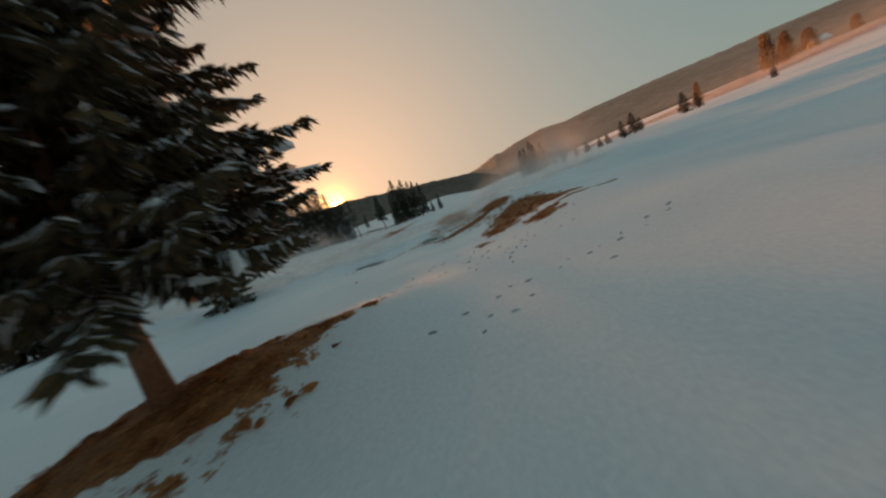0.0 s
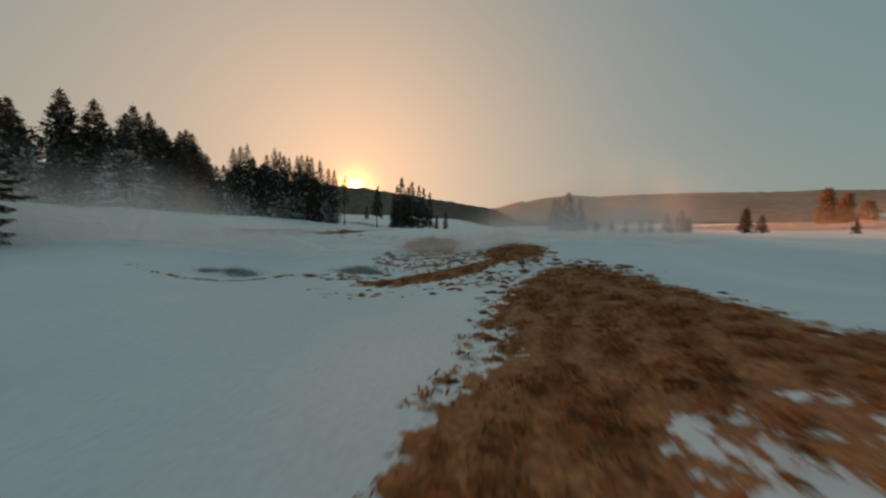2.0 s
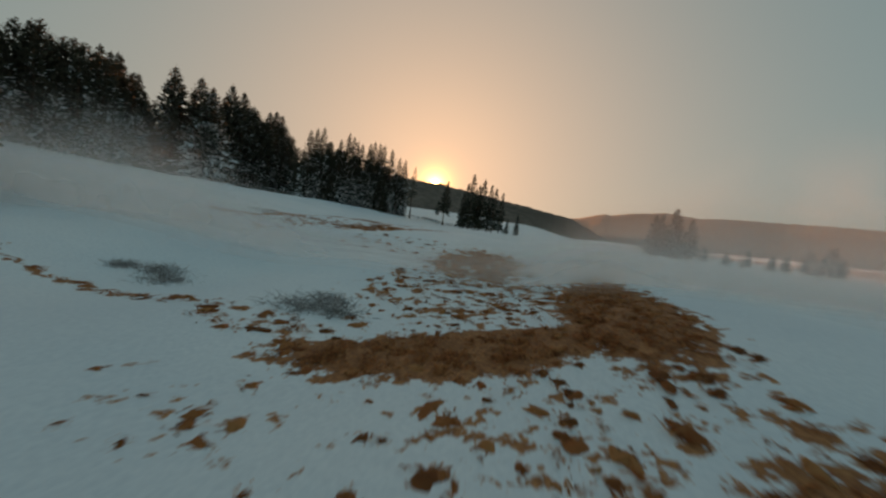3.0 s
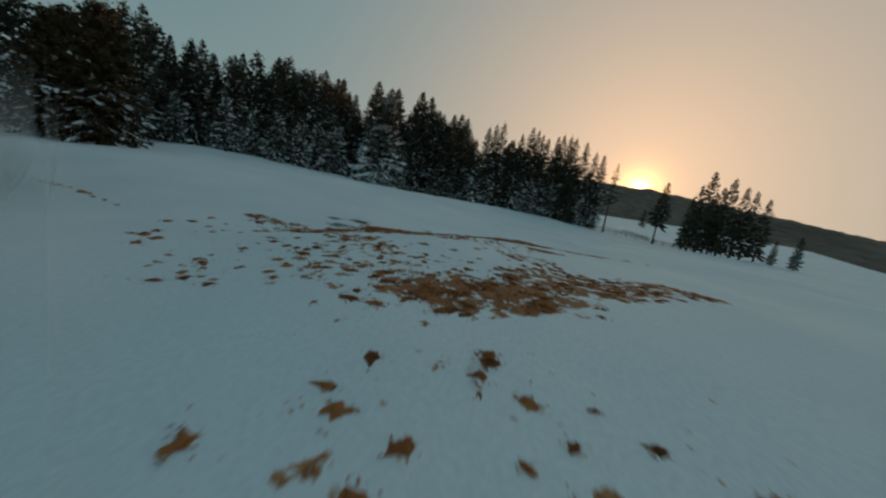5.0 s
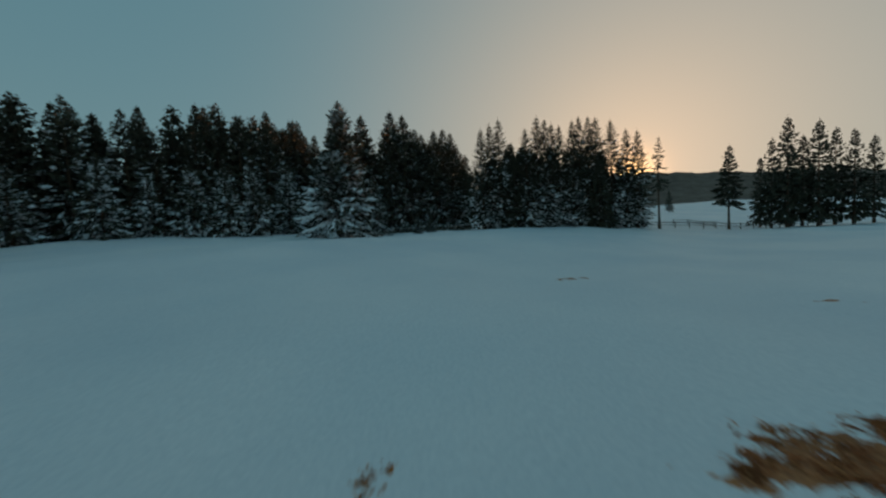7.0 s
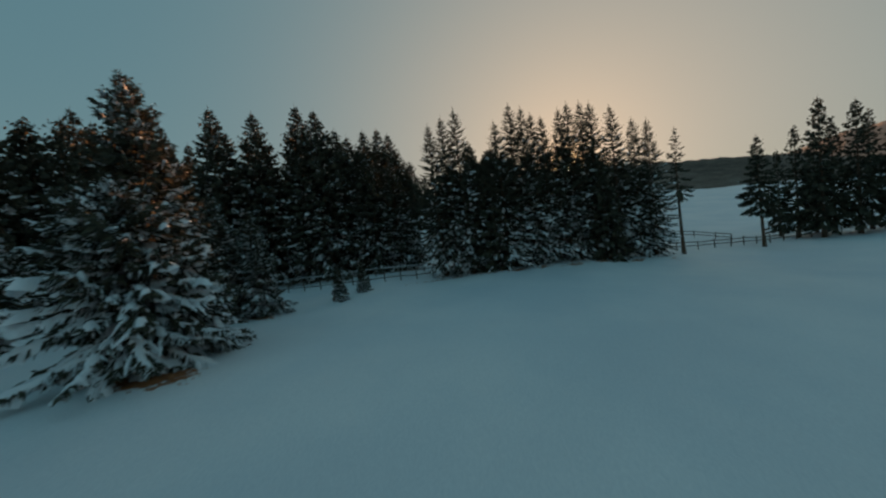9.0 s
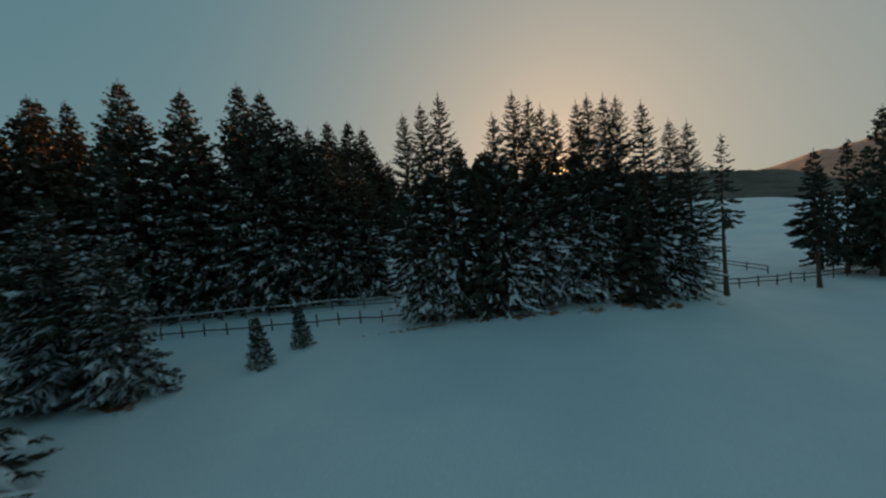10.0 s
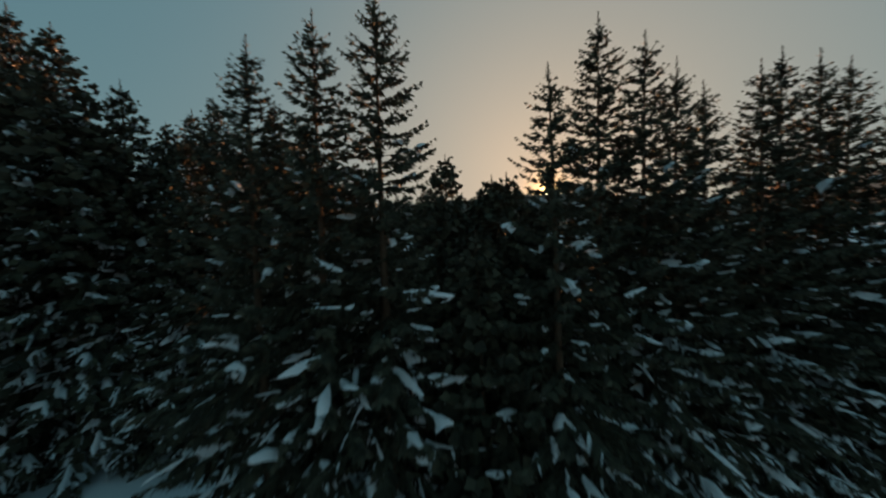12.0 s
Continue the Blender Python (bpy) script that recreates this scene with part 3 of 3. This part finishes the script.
for k, (x, y, h) in enumerate(((-47.1, 87.8, 15.1), (-46.2, 88.7, 15.8), (-45.1, 89.65, 16.5), (-42.1, 91.9, 14.7), (-41.3, 94.1, 16.7), (-40.3, 94.7, 16.1), (-39.6, 95.3, 15.5), (-39.0, 96.4, 15.1),
                               (-37.6, 97.6, 15.8), (-36.9, 98.6, 16.4), (-36.0, 99.5, 16.5), (-35.1, 100.2, 16.4), (-33.6, 101.7, 16.1), (-31.8, 102.7, 14.6), (-30.6, 103.9, 14.5), (-43.6, 90.9, 11.0), (-43.4, 95.0, 12.0), (-34.2, 98.9, 10.0), (-45.8, 92.6, 12.5), (-44.4, 97.6, 12.5), (-47.8, 91.2, 11.5), (-44.3, 94.4, 13.0), (-46.0, 96.9, 13.5), (-47.6, 100.4, 14.0), (-46.9, 95.2, 12.5), (-43.2, 92.6, 11.5), (-41.6, 98.2, 12.5), (-38.6, 100.6, 12.5), (-36.0, 103.4, 12.0))):
    if k < 15:
        put(stand[k % 4], x, y, 67.0 * k, h / (16.0, 15.0, 16.6, 15.5)[k % 4], group="trees of the close stand")
    else:
        put(behind, x, y, 67.0 * k, h / 12.0, group="lower trees behind the close stand")

for k, (x, y, h) in enumerate(((-52.1, 102.5, 16.3), (-49.8, 98.4, 12.0), (-48.6, 100.6, 13.2), (-51.4, 105.5, 14.0), (-48.9, 104.6, 14.5), (-53.6, 98.6, 13.0), (-46.0, 103.2, 13.0), (-44.0, 103.7, 13.0), (-42.0, 105.0, 13.2), (-39.8, 106.6, 13.0), (-36.5, 106.5, 12.0), (-33.6, 105.8, 11.0), (-31.8, 105.4, 9.5))):
    put(behind, x, y, 40.0 * k, h / 12.0, group="lower trees behind the close stand")

# ---- single trees on the field ----
spire = spruce("tall dark spruce rising from broad snowy branches", 60, 14.8, 3.3, 0.5, 0.3, 0.1, 1.5, top_snow=0.9, shape=0.62, pad=1.7, pads=8, strip=0.7, dust=0.3, hang=1.3, ragged=0.45, twig=0.12, droop=1.2)
put(spire, -49.2, 66.0)
big = spruce("broad low spruce laden with snow alone on the field", 63, 8.8, 5.2, 0.35, 0.25, 0.09, 1.7, top_snow=1.8, shape=0.62, pad=1.7, pads=11, strip=0.7, dust=0.35, hang=1.4, ragged=0.5, droop=1.25, twig=0.14)
put(big, -48.2, 64.6, 40)
near_tree = spruce("large dark spruce with a bare reddish lower trunk", 61, 12.5, 3.5, 2.3, 0.2, 0.055, 0.9, needles=NEEDLES_RUST, bark=RED_BARK, top_snow=0.9, trunk_r=0.16, shape=0.5, droop=0.6, dust=0.45, sparse=1.5, twig=0.1, tw=0.72, ragged=0.36, hang=1.4, pad=0.75, pads=6, strip=0.6, lift=0.4)
put(near_tree, -5.1, 4.75)
second = spruce("full conical spruce alone in the snow", 62, 16.8, 3.0, 0.8, 0.36, 0.1, 0.8, needles=NEEDLES_RUST, top_snow=0.6, shape=0.6, droop=0.7)
put(second, -22.1, 30.1, 0, 0.93)
small = spruce("small young spruce dusted with snow", 70, 2.9, 0.8, 0.1, 0.16, 0.05, 1.2, top_snow=1.4, dust=0.6, pads=3, shape=0.9, pad=0.6)
put(small, -50.8, 77.6, group="young spruces by the fence")
put(small, -51.2, 80.4, 80, 0.9, 1.1, group="young spruces by the fence")
mid = spruce("half-grown spruce with snowy branches beside a bigger one", 71, 7.6, 2.1, 0.2, 0.26, 0.07, 1.3, top_snow=1.7, twig=0.15, pad=1.1, pads=6, strip=0.7, dust=0.7, shape=0.72, ragged=0.35)
put(mid, -53.4, 72.5)
put(mid, -56.2, 70.9, 130, 1.25, 1.1, label="half-grown snowy spruce close behind a smaller one")

# ---- group beyond the field's end ----
group = [spruce("dark spruce in a group at the end of the field", 80 + k, H, R, 1.9, 0.52, 0.27, 0.1, shape=0.66, twig=0.36, lift=0.6, ragged=0.4)
         for k, (H, R) in enumerate(((16, 2.4), (14.5, 2.2)))]
for k, (x, y, h) in enumerate(((-15.2, 121.0, 16.5), (-17.0, 123.0, 14.0), (-12.0, 122.7, 15.6), (-8.5, 125.0, 13.6), (-13.6, 124.5, 14.0), (-10.2, 126.5, 14.5), (-6.5, 127, 12.5), (-14.8, 126.5, 13), (-18.4, 125, 11.5))):
    put(group[k % 2], x, y, 77.0 * k, h / (16, 14.5)[k % 2], group="spruces at the end of the field")
for x, y, s in ((-3.9, 124.0, 0.3), (-0.9, 121.0, 0.38)):
    put(group[0], x, y, 20, s, 1.2, group="low spruces at the end of the field")
thin = spruce("thin sparse spruce with a long bare trunk", 90, 13.4, 1.4, 6.2, 0.45, 0.13, 0.0, sparse=0.7, twig=0.18, ragged=0.5)
put(thin, -28.3, 105.7)
leaning = spruce("slightly leaning spruce with a long bare trunk", 91, 12.6, 1.9, 4.2, 0.42, 0.12, 0.2, sparse=1.0, twig=0.24, ragged=0.5)
put(leaning, -21.2, 113.4, lean=-5)
put(group[1], -45.6, 193.0, 0, 0.55, 1.3, label="dark spruce alone on the far snowfield")
for k, (x, y, q, w) in enumerate(((22.0, 83.0, 0.43, 1.5), (23.4, 84.6, 0.49, 1.5), (24.6, 82.6, 0.5, 1.5), (26.6, 81.8, 0.46, 1.45), (25.6, 84.0, 0.44, 1.5))):
    put(group[k % 2], x, y, 50.0 * k, q, w, group="copse on the open field", label="dark spruce of a small copse on the open field")
for k, (x, y, q) in enumerate(((42, 118, 0.2), (45, 117.5, 0.26), (48.5, 115, 0.2), (52, 114, 0.28), (55, 111, 0.22), (58, 111.5, 0.25), (62, 109, 0.18), (71, 125, 0.42), (74, 123, 0.46), (77, 124, 0.34), (86, 114, 0.44), (89, 112, 0.36), (110, 108, 0.24))):
    put(group[k % 2], x, y, 50.0 * k, q, 2.0 + 0.2 * (k % 3), group="far row of trees", label="far dark tree of a broken hedge row")


# ---- fences ----
def bar(parent, name, a, b, w, h, mat):
    """A squared rail from a to b, with chamfered long edges."""
    a, b = Vector(a), Vector(b)
    d = (b - a).normalized()
    s = d.cross(Vector((0, 0, 1))).normalized()
    u = s.cross(d)
    V, c = [], 0.25
    for p in (a, b):
        for i, j in ((-1, -1 + c), (-1 + c, -1), (1 - c, -1), (1, -1 + c), (1, 1 - c), (1 - c, 1), (-1 + c, 1), (-1, 1 - c)):
            V.append(p + s * i * w / 2 + u * j * h / 2)
    F = [(k, (k + 1) % 8, 8 + (k + 1) % 8, 8 + k) for k in range(8)] + [tuple(range(8))[::-1], tuple(range(8, 16))]
    return part_mesh(name, mesh_of(name, V, F, mat), parent)


def fence(label, corners, gap, height, rails, snow_top, seed):
    r = random.Random(seed)
    ob = tagged(new("fence"), label, "fence")
    stops = along(corners, gap)
    pts = [(x, y) for x, y, _, _ in stops] + [corners[-1]]
    for x, y in pts:
        z = float(land(x, y))
        lx, ly, h = r.uniform(-0.05, 0.05), r.uniform(-0.05, 0.05), height * r.uniform(0.92, 1.12)
        V, F = tube([(x, y, z - 0.3), (x + lx * 0.5, y + ly * 0.5, z + h * 0.6), (x + lx, y + ly, z + h)], [0.065, 0.06, 0.05], 7)
        part_mesh("post", mesh_of("post", V, F, FENCE_WOOD, True), ob)
        if snow_top:
            V, F = tube([(x + lx, y + ly, z + h - 0.01), (x + lx, y + ly, z + h + 0.04), (x + lx, y + ly, z + h + 0.06)], [0.075, 0.065, 0.02], 7)
            part_mesh("snow_cap", mesh_of("snow_cap", V, F, SNOW, True), ob, "cap of snow on the post")
    for (x0, y0), (x1, y1) in zip(pts, pts[1:]):
        for f in rails:
            j0, j1 = r.uniform(-0.04, 0.04), r.uniform(-0.04, 0.04)
            p0, p1 = (x0, y0 - 0.07, float(land(x0, y0)) + height * f + j0), (x1, y1 - 0.07, float(land(x1, y1)) + height * f + j1)
            rail = bar(ob, "rail", p0, p1, 0.05, 0.1, FENCE_WOOD)
            if snow_top and f == max(rails):
                m = Vector((0, 0, 0.07))
                part_mesh("snow_ridge", mesh_of("snow_ridge", *tube([Vector(p0) + m, (Vector(p0) + Vector(p1)) / 2 + m * 1.1, Vector(p1) + m], [0.035, 0.05, 0.035], 6), SNOW, True), rail, "ridge of snow on the rail")
    return ob


fence("weathered post-and-rail fence with thin rails in the snow", [(-84, 63.5), (-66.7, 74.3), (-61.1, 78.2), (-54.1, 83.4), (-48.5, 87.2)], 1.85, 0.95, (0.45,), False, 1)
fence("snow-topped wooden rail fence along the forest edge", [(-80, 68.5), (-72.2, 75.4), (-67.8, 79.9), (-62.5, 83.8), (-55.0, 88.8), (-46.0, 96.0)], 2.6, 1.0, (0.4, 0.85), True, 2)
fence("dark wooden rail fence at the end of the field", [(-31.0, 106.5), (-27.1, 109.4), (-24.1, 112.7), (-21.6, 116.2), (-17.5, 121.2), (-10.0, 128.0)], 2.0, 1.0, (0.45, 0.85), False, 3)
fence("dark wooden rail fence beyond the track", [(-30.0, 122.5), (-25.3, 120.9), (-23.7, 119.4)], 2.0, 1.0, (0.45, 0.85), False, 4)


# ---- white house on the sunlit slope ----
def house(x, y, turn):
    ob = tagged(new("house"), "small white house with a snowy gable roof", "house")
    ob.matrix_basis = pose(x, y, float(land(x, y)) - 0.2, 0, 0, turn)
    w, d, h, r = 4.0, 5.0, 3.4, 6.4
    V = [(-w, -d, 0), (w, -d, 0), (w, d, 0), (-w, d, 0), (-w, -d, h), (w, -d, h), (w, d, h), (-w, d, h), (0, -d, r), (0, d, r)]
    F = [(0, 1, 5, 8, 4), (2, 3, 7, 9, 6), (1, 2, 6, 5), (3, 0, 4, 7), (0, 3, 2, 1)]
    part_mesh("wall", mesh_of("wall", V, F, PLASTER), ob)
    for s in (-1, 1):
        n = Vector((s * (r - h), 0, w)).normalized() * 0.25
        e = 1.12
        q = [Vector((0, -d - 0.5, r)), Vector((s * w * e, -d - 0.5, r - (r - h) * e)), Vector((s * w * e, d + 0.5, r - (r - h) * e)), Vector((0, d + 0.5, r))]
        V = [v + Vector((0, 0, 0.01)) for v in q] + [v + n for v in q]
        part_mesh("roof", mesh_of("roof", V, [(0, 1, 2, 3), (7, 6, 5, 4), (0, 4, 5, 1), (1, 5, 6, 2), (2, 6, 7, 3), (3, 7, 4, 0)], SNOW), ob, "roof slope under snow")
    for wx, wz in ((-2, 1.0), (1.2, 1.0), (-0.5, 3.7)):
        V = [(wx + i * 1.0, -d - 0.02 + j, wz + k * 1.3) for j in (0, 0.06) for k in (0, 1) for i in (0, 1)]
        part_mesh("window", mesh_of("window", V, [(0, 1, 3, 2), (4, 6, 7, 5), (0, 4, 5, 1), (2, 3, 7, 6), (0, 2, 6, 4), (1, 5, 7, 3)], DARK_GLASS), ob, "dark window pane")
    return ob


house(304, 263, -101)
autumn = spruce("bushy tree with rusty foliage beside the white house", 95, 11.0, 4.2, 0.4, 0.6, 0.4, 0.0, needles=HAZE_PALED_LEAVES, shape=0.42, twig=0.34, sparse=1.3, droop=0.4, kind_name="bushy_tree")
autumn["category"] = "tree"
for k, (x, y, q, w) in enumerate(((220, 217, 1.85, 0.75), (228, 214, 1.5, 0.8), (262, 246, 1.35, 1.25), (274, 242, 1.2, 1.3), (297, 211, 1.3, 1.1), (309, 205, 1.1, 1.2), (286, 226, 0.8, 1.2), (160, 200, 1.0, 0.7))):
    put(autumn, x, y, 70.0 * k, q, w, group="trees by the house")


# ---- dead grass ----
def tufts(name, label, count, box, weight, seed, small=1.0, mats=False):
    r = np.random.RandomState(seed)
    x, y = r.uniform(box[0], box[1], count), r.uniform(box[2], box[3], count)
    keep = r.uniform(0, 1, count) < weight(x, y)
    x, y = x[keep], y[keep]
    z = land(x, y)
    V, F = [], []
    for cx, cy, cz in zip(x, y, z):
        size = r.uniform(0.6, 1.5) * small
        if mats:
            # a flat ragged mat under the blades
            b, long, turn = len(V), r.uniform(1.0, 1.9), r.uniform(0, 3.14)
            for q in range(11):
                g = 6.283 * q / 11
                e = 0.13 * size * r.uniform(0.45, 1.3)
                u, v = math.cos(g) * e * long, math.sin(g) * e
                V.append((cx + u * math.cos(turn) - v * math.sin(turn), cy + u * math.sin(turn) + v * math.cos(turn), cz - 0.012))
            V.append((cx, cy, cz + 0.045 * size))
            F += [(b + q, b + (q + 1) % 11, b + 11) for q in range(11)]
        n = r.randint(18, 28)
        lay = r.uniform(0, 6.28)
        for _ in range(n):
            a = lay + r.normal(0, 1.2)
            px, py = cx + r.normal(0, 0.09) * size, cy + r.normal(0, 0.09) * size
            ln, up = r.uniform(0.05, 0.13) * size, r.uniform(0.006, 0.028) * size
            w = r.uniform(0.006, 0.013) * size
            ca, sa = math.cos(a), math.sin(a)
            b = len(V)
            V += [(px - sa * w, py + ca * w, cz - 0.01), (px + sa * w, py - ca * w, cz - 0.01),
                  (px + ca * ln * 0.5 - sa * w, py + sa * ln * 0.5 + ca * w, cz + up), (px + ca * ln * 0.5 + sa * w, py + sa * ln * 0.5 - ca * w, cz + up),
                  (px + ca * ln, py + sa * ln, cz + up * r.uniform(0.2, 0.9))]
            F += [(b, b + 1, b + 3, b + 2), (b + 2, b + 3, b + 4)]
    return tagged(new(name, mesh_of(name, V, F, DEAD_GRASS)), label, "grass", kind="stuff")


def thick(x, y):
    b = bare(x, y)
    return np.clip((b - 0.3) * 1.6, 0, 1)


def thin_out(x, y):
    b = bare(x, y)
    clump = wave(x, y, 0.9, 21) * 0.45 + wave(x, y, 0.38, 22) * 0.65
    return np.where(b > 0.18, step(clump, -0.12, 0.4) * (0.2 + 0.7 * step(b, 0.22, 0.4)), 0.002 * step(clump, 0.3, 0.7))


tufts("dead_grass", "flattened rusty brown grass on the bare patches", 30000, (-19, 10, 3, 60), thick, 5)
tufts("grass_tussocks", "ochre grass tussocks poking through the snow", 24000, (-20, 9, 4, 60), thin_out, 6, 0.82, True)


# ---- footprints ----
TRAILS = [
    [(-1.0, 5.8), (0.0, 6.3), (1.1, 6.8), (2.2, 7.1), (4.2, 7.7), (5.6, 8.2)], [(-0.2, 5.2), (0.5, 5.7), (1.8, 5.9), (3.2, 6.3)], [(-2.9, 6.4), (-2.4, 7.5), (-2.2, 8.8), (-1.6, 10.6)],
    [(-2.7, 10.4), (-1.4, 10.2), (-0.3, 11.0), (1.0, 11.6), (2.2, 12.5), (4.3, 13.0), (5.6, 14.2)], [(0.1, 9.4), (0.3, 10.3), (1.2, 10.4), (2.6, 11.2), (4.3, 10.8)], [(1.1, 8.8), (1.2, 9.5), (1.8, 10.1), (2.4, 12.0)],
    [(0.0, 11.2), (0.4, 13.0), (1.1, 14.3), (2.0, 16.2)], [(-2.2, 12.6), (-0.9, 13.3), (0.9, 14.9)],
]


def footprints():
    """Long ragged patches along the trails with a low rim; their colour holds the dents' shade."""
    r = random.Random(9)
    V, F = [], []
    for line in TRAILS:
        for n, (x, y, turn, _) in enumerate(along(line, 0.42)):
            if r.random() < 0.12:
                continue
            side = (0.13 if n % 2 else -0.13) + r.uniform(-0.09, 0.09)
            a = radians(turn + r.uniform(-25, 25))
            cx, cy = x - math.sin(a) * side, y + math.cos(a) * side
            size, b = r.uniform(0.25, 0.62), len(V)
            for ring, lift in ((1.0, -0.012), (0.8, 0.012), (0.45, 0.006)):
                for q in range(12):
                    g = 6.283 * q / 12
                    e = ring * size * r.uniform(0.6, 1.3)
                    u, v = math.cos(g) * e * 0.19, math.sin(g) * e * 0.085
                    px, py = cx + u * math.cos(a) - v * math.sin(a), cy + u * math.sin(a) + v * math.cos(a)
                    V.append((px, py, float(land(px, py)) + lift))
            F += [(b + 12 * j + q, b + 12 * j + (q + 1) % 12, b + 12 * j + 12 + (q + 1) % 12, b + 12 * j + 12 + q) for j in (0, 1) for q in range(12)]
            F.append(tuple(b + 24 + q for q in range(12)))
    return tagged(new("footprints", mesh_of("footprints", V, F, TRODDEN_DENT_SHADE, True)), "footprint patches coloured as trodden earth and shaded dents", "footprints", kind="stuff")


footprints()


# ---- frosted shrubs ----
def shrub(x, y, size, seed):
    r = random.Random(seed)
    ob = tagged(new("shrub"), "bare twiggy shrub frosted grey in a hollow", "shrub")
    ob.matrix_basis = pose(x, y, float(land(x, y)) - 0.03)
    V, F = [], []
    for _ in range(420):
        a, e, ln = r.uniform(0, 6.28), r.uniform(0.05, 0.9), r.uniform(0.3, 0.8) * size
        px, py = r.gauss(0, 0.6) * size, r.gauss(0, 0.45) * size
        d = Vector((math.cos(a) * math.cos(e), math.sin(a) * math.cos(e), math.sin(e)))
        p0 = Vector((px, py, 0))
        p1 = p0 + d * ln * 0.55
        p2 = p0 + d * ln + Vector((r.uniform(-0.1, 0.1), r.uniform(-0.1, 0.1), -0.12 * ln))
        v, f = tube([p0, p1, p2], [0.008, 0.005, 0.002], 3)
        b = len(V)
        V += v
        F += [tuple(i + b for i in q) for q in f]
    part_mesh("brushwood", mesh_of("brushwood", V, F, FROSTED), ob)["kind"] = "stuff"
    return ob


FROSTED = speckled("frosted_twigs", 2.0, 12.0, (0.2, 0.17, 0.16), (0.4, 0.37, 0.36), (0.65, 0.64, 0.64), 0.85, None, islands=True)
for k, (x, y, s) in enumerate(((-2.7, 29.9, 0.55), (-1.9, 30.2, 0.5), (-2.4, 30.7, 0.5), (-7.6, 30.5, 0.6), (-8.6, 31.0, 0.55), (-9.6, 30.5, 0.4), (-17.4, 44.9, 0.34), (-16.2, 43.3, 0.36), (-17.9, 43.9, 0.25), (-17.2, 49.5, 0.16))):
    shrub(x, y, s, 50 + k)


# ---- translucent sheets standing in for mist and haze ----
def haze_sheet_material():
    """Thin sheet standing in for haze: scatters a little of the light, lets the rest through; 'veil' says how dense."""
    m = bpy.data.materials.new("haze_sheet_layers")
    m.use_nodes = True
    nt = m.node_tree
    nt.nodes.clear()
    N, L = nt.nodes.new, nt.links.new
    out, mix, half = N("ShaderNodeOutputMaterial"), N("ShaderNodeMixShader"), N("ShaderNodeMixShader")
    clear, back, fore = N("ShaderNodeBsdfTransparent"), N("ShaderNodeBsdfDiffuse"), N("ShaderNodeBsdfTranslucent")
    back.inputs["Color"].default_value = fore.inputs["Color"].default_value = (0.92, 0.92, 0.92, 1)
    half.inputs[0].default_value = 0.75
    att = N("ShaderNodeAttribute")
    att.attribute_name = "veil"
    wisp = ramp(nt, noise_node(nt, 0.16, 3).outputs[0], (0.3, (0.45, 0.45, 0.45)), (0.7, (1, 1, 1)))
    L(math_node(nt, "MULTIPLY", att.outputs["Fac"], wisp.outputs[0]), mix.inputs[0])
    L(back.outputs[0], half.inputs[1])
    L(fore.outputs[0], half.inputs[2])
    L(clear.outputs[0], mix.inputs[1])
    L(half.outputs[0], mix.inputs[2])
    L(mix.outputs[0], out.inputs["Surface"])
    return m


HAZE_SHEET = haze_sheet_material()


def haze_sheet_bank(label, a, b, thick, top, dense, flight_lane=None):
    """Translucent sheets added from a to b as haze; low where the camera's path crosses them."""
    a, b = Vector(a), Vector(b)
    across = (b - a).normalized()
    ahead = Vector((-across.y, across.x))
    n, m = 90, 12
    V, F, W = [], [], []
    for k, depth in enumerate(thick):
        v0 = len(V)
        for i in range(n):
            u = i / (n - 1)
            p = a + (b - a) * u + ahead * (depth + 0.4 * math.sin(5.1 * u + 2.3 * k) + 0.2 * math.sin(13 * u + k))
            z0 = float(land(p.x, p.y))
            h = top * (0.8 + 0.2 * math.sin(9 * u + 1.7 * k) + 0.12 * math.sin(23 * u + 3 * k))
            if flight_lane:
                d = abs(p.x - float(np.interp(p.y, *flight_lane)))
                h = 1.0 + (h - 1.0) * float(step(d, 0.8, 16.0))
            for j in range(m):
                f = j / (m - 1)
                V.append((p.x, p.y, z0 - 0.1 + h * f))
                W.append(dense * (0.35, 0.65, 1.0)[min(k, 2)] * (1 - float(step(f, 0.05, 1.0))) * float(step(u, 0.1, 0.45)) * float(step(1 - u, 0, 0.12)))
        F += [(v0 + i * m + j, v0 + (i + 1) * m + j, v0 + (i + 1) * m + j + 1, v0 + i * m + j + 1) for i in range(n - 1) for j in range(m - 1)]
    me = mesh_of("haze_sheet_layers", V, F, HAZE_SHEET, True)
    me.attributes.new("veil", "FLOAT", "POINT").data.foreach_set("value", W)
    return tagged(new("haze_sheet_layers", me), label, "mist", kind="stuff")


# haze sheets placed to fit the camera's early view, low along its flight
haze_sheet_bank("translucent sheets standing in for low haze over the hollow", (-50, 29.5), (20, 35.5), (0.0, 0.5, 1.0, 1.5, 2.0, 2.5), 6.2, 0.36, ((24, 26.7, 31, 35, 39.6, 44), (2.3, 1.9, 0.3, -2.2, -5.4, -10)))
haze_sheet_bank("translucent sheets standing in for sunlit haze over the far snowfield", (60, 190), (330, 120), (0.0, 14.0), 20.0, 0.1)
